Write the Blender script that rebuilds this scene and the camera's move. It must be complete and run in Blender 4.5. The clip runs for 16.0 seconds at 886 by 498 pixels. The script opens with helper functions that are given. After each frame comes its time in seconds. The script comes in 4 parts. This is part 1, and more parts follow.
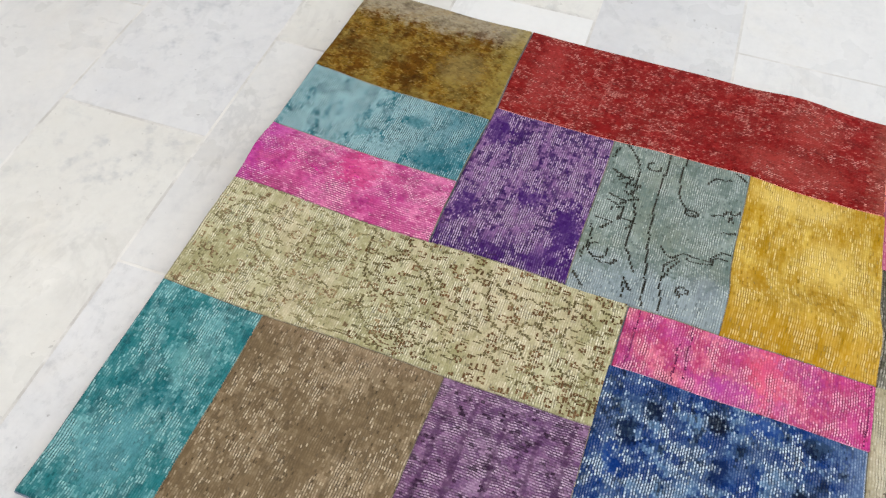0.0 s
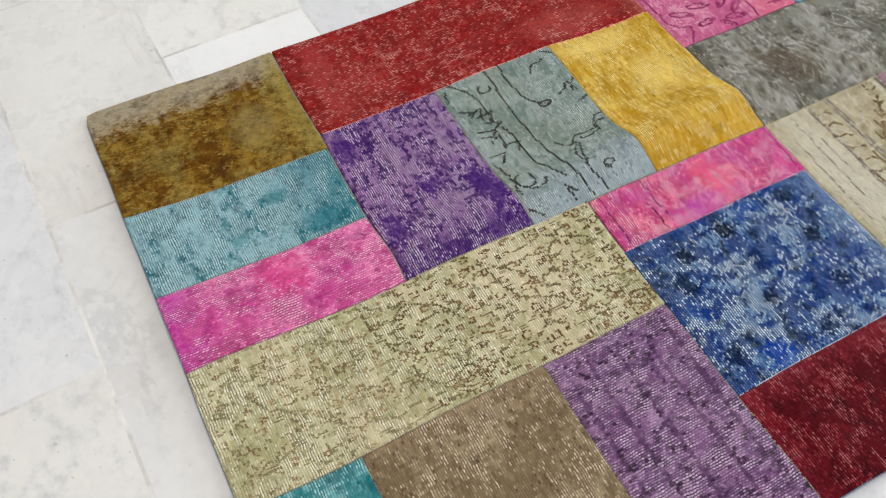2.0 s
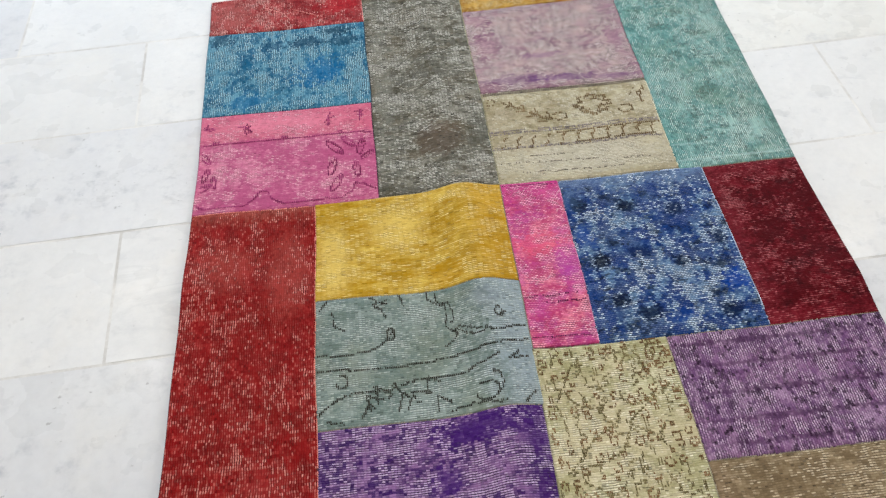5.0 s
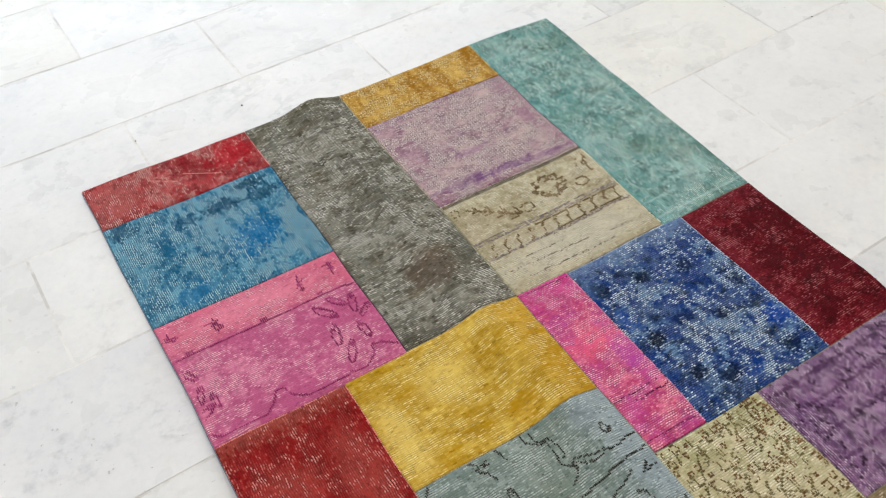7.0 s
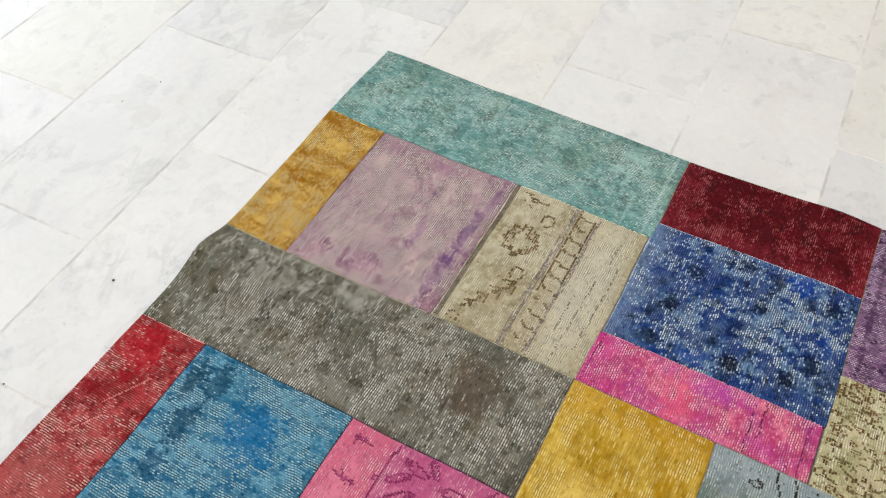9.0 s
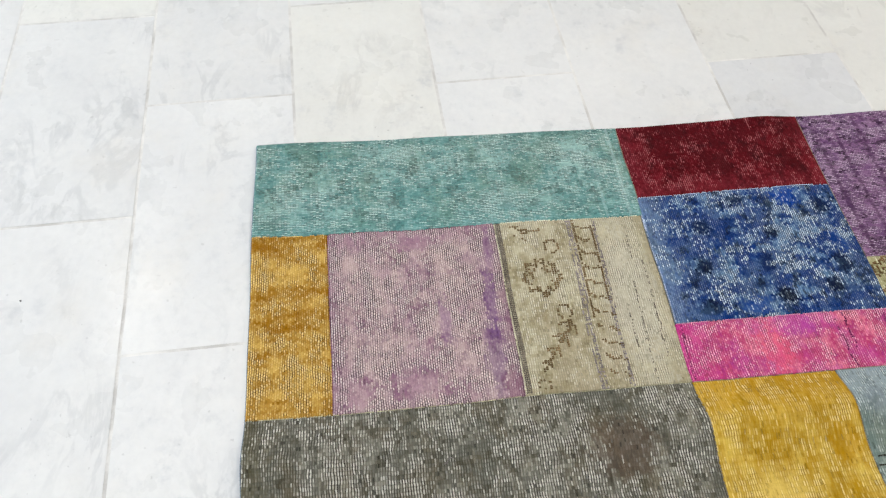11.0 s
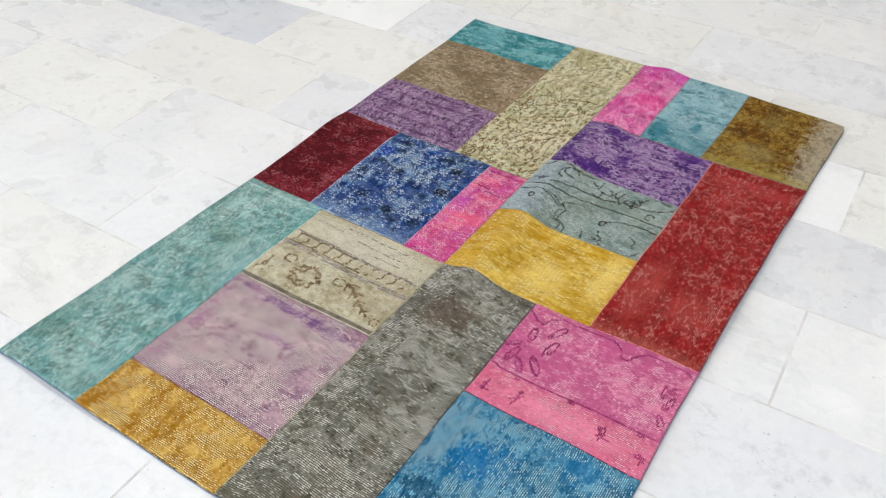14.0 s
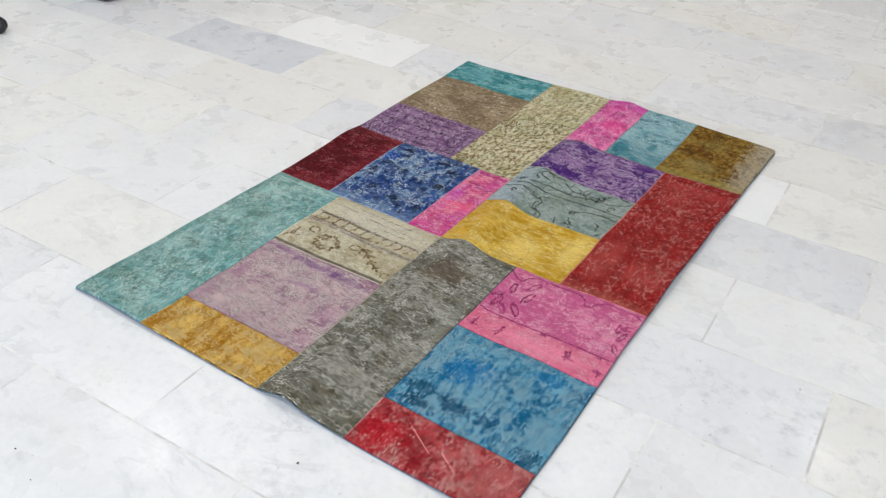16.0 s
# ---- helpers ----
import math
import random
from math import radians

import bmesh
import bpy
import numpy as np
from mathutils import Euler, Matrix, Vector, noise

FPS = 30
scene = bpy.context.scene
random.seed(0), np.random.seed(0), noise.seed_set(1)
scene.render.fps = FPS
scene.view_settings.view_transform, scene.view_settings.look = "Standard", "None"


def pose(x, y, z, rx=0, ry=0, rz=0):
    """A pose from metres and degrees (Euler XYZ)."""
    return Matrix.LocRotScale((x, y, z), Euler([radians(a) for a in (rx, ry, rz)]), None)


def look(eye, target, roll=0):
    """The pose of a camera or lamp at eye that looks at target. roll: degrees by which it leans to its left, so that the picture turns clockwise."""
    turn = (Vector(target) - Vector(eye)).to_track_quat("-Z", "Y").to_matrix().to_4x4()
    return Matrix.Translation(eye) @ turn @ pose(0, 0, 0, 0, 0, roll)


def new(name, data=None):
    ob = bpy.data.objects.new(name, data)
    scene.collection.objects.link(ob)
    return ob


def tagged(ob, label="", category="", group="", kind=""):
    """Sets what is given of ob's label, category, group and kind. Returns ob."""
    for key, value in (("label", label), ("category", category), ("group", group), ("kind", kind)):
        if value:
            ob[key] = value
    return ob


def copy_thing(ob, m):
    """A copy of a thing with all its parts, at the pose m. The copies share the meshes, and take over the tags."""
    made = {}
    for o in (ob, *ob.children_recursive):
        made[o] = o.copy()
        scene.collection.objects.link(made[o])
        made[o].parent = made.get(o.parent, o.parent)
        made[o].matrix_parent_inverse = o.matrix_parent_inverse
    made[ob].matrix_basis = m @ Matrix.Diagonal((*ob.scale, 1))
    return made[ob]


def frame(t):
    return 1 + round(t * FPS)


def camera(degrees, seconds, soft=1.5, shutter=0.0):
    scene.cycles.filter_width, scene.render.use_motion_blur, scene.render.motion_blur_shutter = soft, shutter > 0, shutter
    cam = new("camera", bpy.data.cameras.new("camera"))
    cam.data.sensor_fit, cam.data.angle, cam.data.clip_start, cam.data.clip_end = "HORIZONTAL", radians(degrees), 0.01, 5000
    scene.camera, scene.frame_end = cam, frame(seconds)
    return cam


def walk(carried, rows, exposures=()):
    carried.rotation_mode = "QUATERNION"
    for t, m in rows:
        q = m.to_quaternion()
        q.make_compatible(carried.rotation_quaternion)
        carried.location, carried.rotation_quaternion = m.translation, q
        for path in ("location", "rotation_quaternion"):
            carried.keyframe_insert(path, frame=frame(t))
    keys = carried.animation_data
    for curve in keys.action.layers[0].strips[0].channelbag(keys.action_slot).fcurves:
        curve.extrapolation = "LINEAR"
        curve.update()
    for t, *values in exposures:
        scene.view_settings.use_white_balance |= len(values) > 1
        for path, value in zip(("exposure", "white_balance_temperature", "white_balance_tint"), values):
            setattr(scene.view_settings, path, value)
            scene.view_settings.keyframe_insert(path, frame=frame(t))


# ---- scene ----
import functools

# ---- camera ----
cam = camera(54.9, 16.0, soft=1.3)
PATH = [
    (0, (-0.23, 1.147, 1.127), (0.937, 1.519, -0.453), 3.4),
    (0.5, (-0.175, 1.297, 1.114), (0.983, 1.527, -0.5), 0.7),
    (1, (-0.122, 1.412, 1.103), (1.026, 1.43, -0.535), -1.6),
    (1.5, (-0.109, 1.606, 1.141), (0.966, 1.302, -0.518), -2.1),
    (2, (-0.074, 1.732, 1.153), (0.934, 1.194, -0.489), -0.0),
    (2.5, (0.074, 1.776, 1.144), (0.991, 1.041, -0.474), -0.6),
    (3, (0.219, 1.816, 1.15), (0.987, 0.897, -0.452), -0.4),
    (3.5, (0.364, 1.919, 1.182), (0.857, 0.824, -0.417), -0.2),
    (3.7, (0.406, 1.962, 1.187), (0.8, 0.809, -0.399), 0.1),
    (5.8, (1.037, 1.776, 1.227), (0.697, 0.519, -0.291), -3.3),
    (6, (1.094, 1.761, 1.234), (0.674, 0.512, -0.27), -2.2),
    (6.5, (1.177, 1.661, 1.236), (0.595, 0.448, -0.244), 0.5),
    (7, (1.224, 1.499, 1.236), (0.529, 0.345, -0.242), -1.0),
    (7.5, (1.282, 1.345, 1.235), (0.463, 0.273, -0.242), 0.2),
    (8, (1.394, 1.178, 1.235), (0.426, 0.301, -0.279), -1.1),
    (8.5, (1.41, 1.036, 1.233), (0.335, 0.319, -0.294), -0.0),
    (9, (1.34, 0.86, 1.235), (0.222, 0.267, -0.313), 0.7),
    (9.2, (1.321, 0.786, 1.228), (0.188, 0.254, -0.332), 1.7),
    (11.3, (1.183, 0.136, 1.219), (-0.005, 0.473, -0.354), 2.7),
    (11.5, (1.162, 0.073, 1.214), (0.008, 0.55, -0.348), 3.6),
    (12, (1.159, -0.106, 1.198), (0.157, 0.701, -0.333), 1.9),
    (12.5, (1.215, -0.188, 1.196), (0.335, 0.787, -0.312), 2.6),
    (13, (1.31, -0.254, 1.223), (0.482, 0.826, -0.242), 3.2),
    (13.5, (1.388, -0.344, 1.254), (0.548, 0.822, -0.138), 2.9),
    (14, (1.383, -0.481, 1.269), (0.542, 0.789, -0.027), 0.2),
    (14.5, (1.363, -0.634, 1.28), (0.627, 0.749, 0.036), -0.3),
    (15, (1.418, -0.72, 1.286), (0.676, 0.715, 0.106), 1.1),
    (15.5, (1.532, -0.802, 1.292), (0.715, 0.606, 0.129), 1.9),
    (16, (1.616, -0.911, 1.301), (0.746, 0.483, 0.161), 2.7),
]
EXPOSURES = [(0, 0.08, 6400, 12), (3.5, 0.04, 6420, 12), (6, -0.05, 6480, 11), (7.5, -0.08, 6680, 12), (9, -0.07, 6720, 12), (11.5, -0.02, 6400, 11), (13, 0.0, 6350, 11),
             (14, 0.11, 6350, 12), (15.5, 0.14, 6350, 12), (16, -0.03, 6330, 12)]
walk(cam, [(t, look(eye, target, roll)) for t, eye, target, roll in PATH], EXPOSURES)

# ---- world, lamps ----
SKY_ELEVATION, SKY_TURN = radians(38), radians(200)
world = bpy.data.worlds.new("sky")
scene.world = world
world.use_nodes = True
wn = world.node_tree.nodes
sky = wn.new("ShaderNodeTexSky")
sky.sky_type, sky.sun_disc = "NISHITA", False
sky.sun_elevation, sky.sun_rotation = SKY_ELEVATION, SKY_TURN
wn["Background"].inputs["Strength"].default_value = 0.12
world.node_tree.links.new(sky.outputs[0], wn["Background"].inputs["Color"])

ROOM_W, ROOM_E, ROOM_S, ROOM_N, ROOM_H = -3.4, 4.6, -3.6, 5.6, 3.0
WIN_W, WIN_E, WIN_LOW, WIN_TOP = -2.8, 4.0, 0.12, 2.65
DAY_POWER, LAMP_POWER = 155.0, 14.0
LAMPS = [(x + off, y) for y, off in ((-1.2, 0.0), (1.35, -0.28), (3.87, -0.58)) for x in (-1.69, 0.31, 2.31)]


def area_lamp(name, m, power, width, height, colour):
    data = bpy.data.lights.new(name, "AREA")
    data.shape, data.size, data.size_y = "RECTANGLE", width, height
    data.energy, data.color = power, colour
    ob = new(name, data)
    ob.matrix_world = m
    return ob


area_lamp("daylight_in_window", look(((WIN_W + WIN_E) / 2, ROOM_S - 0.05, (WIN_LOW + WIN_TOP) / 2), ((WIN_W + WIN_E) / 2, 0, (WIN_LOW + WIN_TOP) / 2)),
          DAY_POWER, WIN_E - WIN_W, WIN_TOP - WIN_LOW, (0.745, 0.88, 1.0))
for lx, ly in LAMPS:
    data = bpy.data.lights.new("downlight_lamp", "AREA")
    data.shape, data.size, data.energy, data.color = "DISK", 0.22, LAMP_POWER, (1.0, 0.93, 0.84)
    ob = new("downlight_lamp", data)
    ob.matrix_world = look((lx, ly, ROOM_H - 0.035), (lx, ly + 1e-4, 0))


# ---- material tools ----
def lin(r, g, b):
    """A colour from its 0-255 values."""
    return tuple((c / 255 / 12.92 if c <= 10 else ((c / 255 + 0.055) / 1.055) ** 2.4) for c in (r, g, b)) + (1.0,)


class Mat:
    """A small writer of node materials."""

    def __init__(self, name):
        self.mat = bpy.data.materials.new(name)
        self.mat.use_nodes = True
        self.nt = self.mat.node_tree
        self.bsdf = self.nt.nodes["Principled BSDF"]
        self.pos = self.node("ShaderNodeTexCoord").outputs["Object"]

    def node(self, kind, **props):
        n = self.nt.nodes.new(kind)
        for key, value in props.items():
            setattr(n, key, value)
        return n

    def put(self, socket, value):
        if isinstance(value, bpy.types.NodeSocket):
            self.nt.links.new(value, socket)
        else:
            socket.default_value = value

    def set(self, **values):
        for key, value in values.items():
            self.put(self.bsdf.inputs[key.replace("_", " ")], value)

    def map(self, vec, scale=(1, 1, 1), loc=(0, 0, 0), turn=0.0):
        n = self.node("ShaderNodeMapping")
        self.put(n.inputs["Vector"], vec)
        n.inputs["Scale"].default_value, n.inputs["Location"].default_value = scale, loc
        n.inputs["Rotation"].default_value = (0, 0, radians(turn))
        return n.outputs[0]

    def noise(self, vec, scale=1.0, detail=2.0, rough=0.5, bend=0.0):
        n = self.node("ShaderNodeTexNoise")
        self.put(n.inputs["Vector"], vec)
        for key, value in (("Scale", scale), ("Detail", detail), ("Roughness", rough), ("Distortion", bend)):
            n.inputs[key].default_value = value
        return n.outputs[0]

    def cells(self, vec, scale, feature="F1", random_=1.0):
        n = self.node("ShaderNodeTexVoronoi", feature=feature)
        self.put(n.inputs["Vector"], vec)
        n.inputs["Scale"].default_value, n.inputs["Randomness"].default_value = scale, random_
        return n.outputs["Distance"]

    def wave(self, vec, scale, axis="X", bend=0.0, bend_scale=1.0):
        n = self.node("ShaderNodeTexWave", bands_direction=axis)
        self.put(n.inputs["Vector"], vec)
        n.inputs["Scale"].default_value, n.inputs["Distortion"].default_value = scale, bend
        n.inputs["Detail Scale"].default_value = bend_scale
        return n.outputs["Fac"]

    def ramp(self, fac, low, high, a=0.0, b=1.0):
        n = self.node("ShaderNodeMapRange", interpolation_type="SMOOTHSTEP")
        self.put(n.inputs[0], fac)
        for k, v in zip((1, 2, 3, 4), (low, high, a, b)):
            self.put(n.inputs[k], v)
        return n.outputs[0]

    def math(self, op, a, b=0.0):
        n = self.node("ShaderNodeMath", operation=op)
        self.put(n.inputs[0], a)
        self.put(n.inputs[1], b)
        return n.outputs[0]

    def mix(self, fac, a, b, kind="MIX"):
        n = self.node("ShaderNodeMix", data_type="RGBA", blend_type=kind)
        self.put(n.inputs[0], fac)
        self.put(n.inputs[6], a)
        self.put(n.inputs[7], b)
        return n.outputs[2]

    def split(self, vec):
        n = self.node("ShaderNodeSeparateXYZ")
        self.put(n.inputs[0], vec)
        return n.outputs

    def bump(self, height, strength, distance):
        n = self.node("ShaderNodeBump")
        n.inputs["Strength"].default_value, n.inputs["Distance"].default_value = strength, distance
        self.put(n.inputs["Height"], height)
        self.put(self.bsdf.inputs["Normal"], n.outputs[0])


def plain(name, colour, rough=0.6, metal=0.0, grain=40.0, depth=0.12):
    """A painted, plastic or metal surface with light mottling and fine relief."""
    m = Mat(name)
    n1, n2 = m.noise(m.pos, grain, 4), m.noise(m.pos, grain / 12, 2)
    f = m.ramp(m.math("ADD", m.math("MULTIPLY", n1, 0.5), m.math("MULTIPLY", n2, 0.5)), 0.35, 0.65)
    dark = tuple(c * (1 - depth) for c in colour[:3]) + (1.0,)
    m.set(Base_Color=m.mix(f, dark, colour), Roughness=m.ramp(n1, 0.3, 0.7, rough - 0.06, rough + 0.06), Metallic=metal)
    m.bump(n1, 0.15, 0.001)
    return m.mat


def marble(name, base, vein, cloud, speck=0.5):
    """Polished, slightly worn marble; every tile is cut from another place of the block."""
    m = Mat(name)
    info = m.node("ShaderNodeObjectInfo").outputs["Random"]
    shift = m.node("ShaderNodeCombineXYZ")
    for k, f in enumerate((37.0, 53.0, 71.0)):
        m.put(shift.inputs[k], m.math("MULTIPLY", info, f))
    add = m.node("ShaderNodeVectorMath", operation="ADD")
    m.put(add.inputs[0], m.pos)
    m.put(add.inputs[1], shift.outputs[0])
    p = add.outputs[0]
    clouds = m.ramp(m.noise(p, 5.0, 6, 0.62), 0.25, 0.8)
    fine = m.noise(p, 60, 5, 0.65)
    col = m.mix(m.math("MULTIPLY", clouds, 0.75), base, cloud)
    veins = m.math("ABSOLUTE", m.math("SUBTRACT", m.noise(m.map(p, (1, 2.2, 1), turn=31), 3.0, 6, 0.6, 1.2), 0.5))
    veins = m.math("MULTIPLY", m.ramp(veins, 0.0, 0.05, 1.0, 0.0), m.ramp(m.noise(p, 4, 2), 0.5, 0.68))
    col = m.mix(m.math("MULTIPLY", veins, 0.26), col, vein)
    flecks = m.ramp(m.noise(m.map(p, (1, 1.4, 1), turn=18), 46, 6, 0.68), 0.47, 0.78)
    flecks = m.math("MULTIPLY", flecks, m.ramp(m.noise(p, 6, 5, 0.6), 0.40, 0.68))
    col = m.mix(m.math("MULTIPLY", flecks, 0.46 * speck), col, vein)
    pits = m.ramp(m.noise(p, 80, 2), 0.715, 0.76)
    col = m.mix(m.math("MULTIPLY", pits, 0.42 * speck), col, lin(105, 104, 104))
    blots = m.math("MULTIPLY", m.ramp(m.noise(p, 24, 5, 0.66), 0.50, 0.78), m.ramp(m.noise(p, 3.2, 4, 0.6), 0.36, 0.66))
    col = m.mix(m.math("MULTIPLY", blots, 0.75 * speck), col, lin(158, 163, 172))
    warm = m.ramp(m.noise(p, 5.5, 6, 0.62), 0.48, 0.82)
    col = m.mix(m.math("MULTIPLY", warm, 0.16), col, lin(212, 198, 172))
    col = m.mix(m.ramp(fine, 0.3, 0.75, 0.0, 0.10), col, vein)
    tone = m.math("ADD", m.math("MULTIPLY", info, 0.07), 0.93)
    grey = m.node("ShaderNodeCombineColor")
    for k in range(3):
        m.put(grey.inputs[k], tone)
    m.set(Specular_IOR_Level=0.36, Base_Color=m.mix(1.0, col, grey.outputs[0], "MULTIPLY"), Roughness=m.ramp(m.noise(p, 9, 4), 0.3, 0.7, 0.25, 0.40))
    m.bump(m.math("ADD", fine, m.math("MULTIPLY", pits, -1.0)), 0.10, 0.001)
    return m.mat


MARBLE = {
    "white": marble("marble_white", lin(221, 221, 221), lin(159, 162, 167), lin(208, 209, 211)),
    "cream": marble("marble_cream", lin(219, 219, 216), lin(168, 167, 166), lin(209, 208, 205), 0.8),
    "pale": marble("marble_pale_grey", lin(214, 215, 217), lin(151, 154, 160), lin(202, 203, 208), 1.0),
    "grey": marble("marble_grey", lin(199, 202, 207), lin(144, 149, 158), lin(183, 187, 195), 1.0),
    "clear": marble("marble_clear_white", lin(231, 232, 233), lin(194, 195, 198), lin(225, 226, 227), 0.15),
}
grout = Mat("grout")
stain = grout.ramp(grout.noise(grout.pos, 7.0, 6, 0.75), 0.36, 0.66)
grout.set(Base_Color=grout.mix(stain, lin(220, 219, 217), lin(182, 180, 178)), Roughness=0.8)
grout.bump(grout.noise(grout.pos, 300, 3), 0.3, 0.001)
GROUT = grout.mat
WALL_PAINT = plain("wall_paint", lin(226, 223, 216), 0.75)
CEILING_PAINT = plain("ceiling_paint", lin(236, 235, 231), 0.8)


# ---- geometry tools ----
def box(bm, x0, x1, y0, y1, z0, z1):
    v = [bm.verts.new((x, y, z)) for z in (z0, z1) for y in (y0, y1) for x in (x0, x1)]
    for f in ((0, 2, 3, 1), (4, 5, 7, 6), (0, 1, 5, 4), (2, 6, 7, 3), (0, 4, 6, 2), (1, 3, 7, 5)):
        bm.faces.new([v[k] for k in f])
    return v


def mesh_of(name, bm, material=None):
    me = bpy.data.meshes.new(name)
    bm.to_mesh(me)
    bm.free()
    if material:
        me.materials.append(material)
    return me


def part(name, bm, material, parent=None, label="", smooth=False):
    """Links a bmesh as one mesh object, under parent if there is one."""
    me = mesh_of(name, bm, material)
    if smooth:
        me.polygons.foreach_set("use_smooth", [True] * len(me.polygons))
    ob = new(name, me)
    ob.parent = parent
    if label:
        ob["label"] = label
    return ob


def bevel(bm, width, segments=2):
    bmesh.ops.bevel(bm, geom=bm.edges[:], offset=width, segments=segments, affect="EDGES", profile=0.5)
    return bm


def cylinder(bm, r0, r1, z0, z1, sides=24, at=(0, 0)):
    rings = []
    for r, z in ((r0, z0), (r1, z1)):
        rings.append([bm.verts.new((at[0] + r * math.cos(2 * math.pi * k / sides), at[1] + r * math.sin(2 * math.pi * k / sides), z)) for k in range(sides)])
    for k in range(sides):
        bm.faces.new((rings[0][k], rings[0][(k + 1) % sides], rings[1][(k + 1) % sides], rings[1][k]))
    bm.faces.new(rings[0][::-1])
    bm.faces.new(rings[1])
    return bm


# ---- the room ----
T = 0.2
floor = tagged(new("floor"), "floor of pale polished marble tiles in running bond", "floor", kind="structure")
bm = bmesh.new()
box(bm, ROOM_W, ROOM_E, ROOM_S, ROOM_N, -0.2, -0.0004)
part("screed", bm, GROUT, floor, "grey-beige grout bed")

for name, args in (("wall_north", (ROOM_W - T, ROOM_E + T, ROOM_N, ROOM_N + T)), ("wall_west", (ROOM_W - T, ROOM_W, ROOM_S - T, ROOM_N)),
                   ("wall_east", (ROOM_E, ROOM_E + T, ROOM_S - T, ROOM_N))):
    bm = bmesh.new()
    box(bm, *args, -0.2, ROOM_H)
    tagged(part(name, bm, WALL_PAINT), "plain off-white painted wall", "wall", kind="structure")
bm = bmesh.new()
for b in ((ROOM_W, WIN_W, -0.2, ROOM_H), (WIN_E, ROOM_E, -0.2, ROOM_H), (WIN_W, WIN_E, -0.2, WIN_LOW), (WIN_W, WIN_E, WIN_TOP, ROOM_H)):
    box(bm, b[0], b[1], ROOM_S - T, ROOM_S, b[2], b[3])
tagged(part("wall_south", bm, WALL_PAINT), "off-white wall with a wide shop window opening", "wall", kind="structure")
bm = bmesh.new()
box(bm, ROOM_W - T, ROOM_E + T, ROOM_S - T, ROOM_N + T, ROOM_H, ROOM_H + T)
tagged(part("ceiling", bm, CEILING_PAINT), "flat white painted ceiling", "ceiling", kind="structure")

# shop window: frame, mullions, glass
FRAME_PAINT = plain("aluminium_frame", lin(150, 152, 154), 0.4, 0.7)
glass = Mat("window_glass")
glass.set(Base_Color=(1, 1, 1, 1), Roughness=0.0, Transmission_Weight=1.0, IOR=1.45)
window = tagged(new("window_1"), "wide shop window in an aluminium frame", "window", kind="structure")
posts = [WIN_W + (WIN_E - WIN_W) * k / 4 for k in range(5)]
for k, x in enumerate(posts):
    bm = bmesh.new()
    x0 = max(WIN_W, min(WIN_E - 0.06, x - 0.03))
    box(bm, x0, x0 + 0.06, ROOM_S - 0.15, ROOM_S - 0.09, WIN_LOW, WIN_TOP)
    part("mullion", bevel(bm, 0.004, 1), FRAME_PAINT, window)
for z in (WIN_LOW, WIN_TOP - 0.06):
    for a, b in zip(posts, posts[1:]):
        bm = bmesh.new()
        box(bm, a + 0.064, b - 0.064, ROOM_S - 0.15, ROOM_S - 0.09, z, z + 0.06)
        part("frame_rail", bevel(bm, 0.004, 1), FRAME_PAINT, window)
for a, b in zip(posts, posts[1:]):
    bm = bmesh.new()
    box(bm, a + 0.03, b - 0.03, ROOM_S - 0.125, ROOM_S - 0.119, WIN_LOW + 0.03, WIN_TOP - 0.03)
    part("pane", bm, glass.mat, window, "clear glass pane").visible_shadow = False
bm = bmesh.new()
box(bm, -60, 60, -80, ROOM_S - T - 0.01, -0.35, -0.15)
tagged(part("pavement", bm, plain("pavement_concrete", lin(150, 148, 144), 0.9, grain=15)), "pale concrete pavement outside the window", "pavement", kind="structure")

# downlights, flush with the ceiling
RING = plain("downlight_ring_paint", lin(232, 232, 230), 0.35)
glow = Mat("downlight_diffuser")
glow.set(Base_Color=(0.9, 0.87, 0.8, 1), Emission_Color=(1.0, 0.95, 0.89, 1), Emission_Strength=3.0)
first = None
for lx, ly in LAMPS:
    if first is None:
        first = tagged(new("downlight"), "round white recessed ceiling lamp, switched on", "ceiling lamp", group="ceiling downlights")
        bm = bmesh.new()
        cylinder(bm, 0.14, 0.13, -0.022, 0.0, 32)
        part("ring", bm, RING, first)
        bm = bmesh.new()
        cylinder(bm, 0.11, 0.11, -0.027, -0.0225, 32)
        part("diffuser", bm, glow.mat, first, "glowing warm white diffuser")
        first.matrix_basis = pose(lx, ly, ROOM_H)
    else:
        copy_thing(first, pose(lx, ly, ROOM_H))

# ---- the patchwork rug ----
RUG_X, RUG_Y = 1.2, 1.8


def hump(d, wide):
    return math.exp(-(d / wide) ** 2)


def relief(x, y):
    """Height of the rug's base: the old folds, lengthwise and across, and slight waves."""
    z = 0.0
    fold = 0.013 + 0.012 * hump(y - 0.86, 0.22) + 0.006 * hump(y, 0.12) + 0.002 * hump(y - 1.3, 0.2)
    z += fold * hump(x - 0.672 - 0.014 * math.sin(4 * y), 0.05)
    z += 0.008 * hump(y - 1.02 - 0.03 * math.sin(3 * x) * (1 - x / 1.2) + 0.13 * (x / 1.2) ** 3, 0.07) * (0.35 + 1.0 * hump(x - 1.2, 0.35) + 0.65 * hump(x, 0.25))
    z += 0.008 * hump(y, 0.05) * hump(x - 0.2, 0.14)
    d, e = 0.5 * (x - 0.655) + 0.866 * (y - 0.775), 0.866 * (x - 0.655) - 0.5 * (y - 0.775)
    z += 0.006 * hump(d, 0.011) * hump(e, 0.05) - 0.004 * hump(d + 0.022, 0.012) * hump(e, 0.05)
    z += 0.010 * hump(x - 1.2, 0.12) * hump(y - 1.08, 0.40)
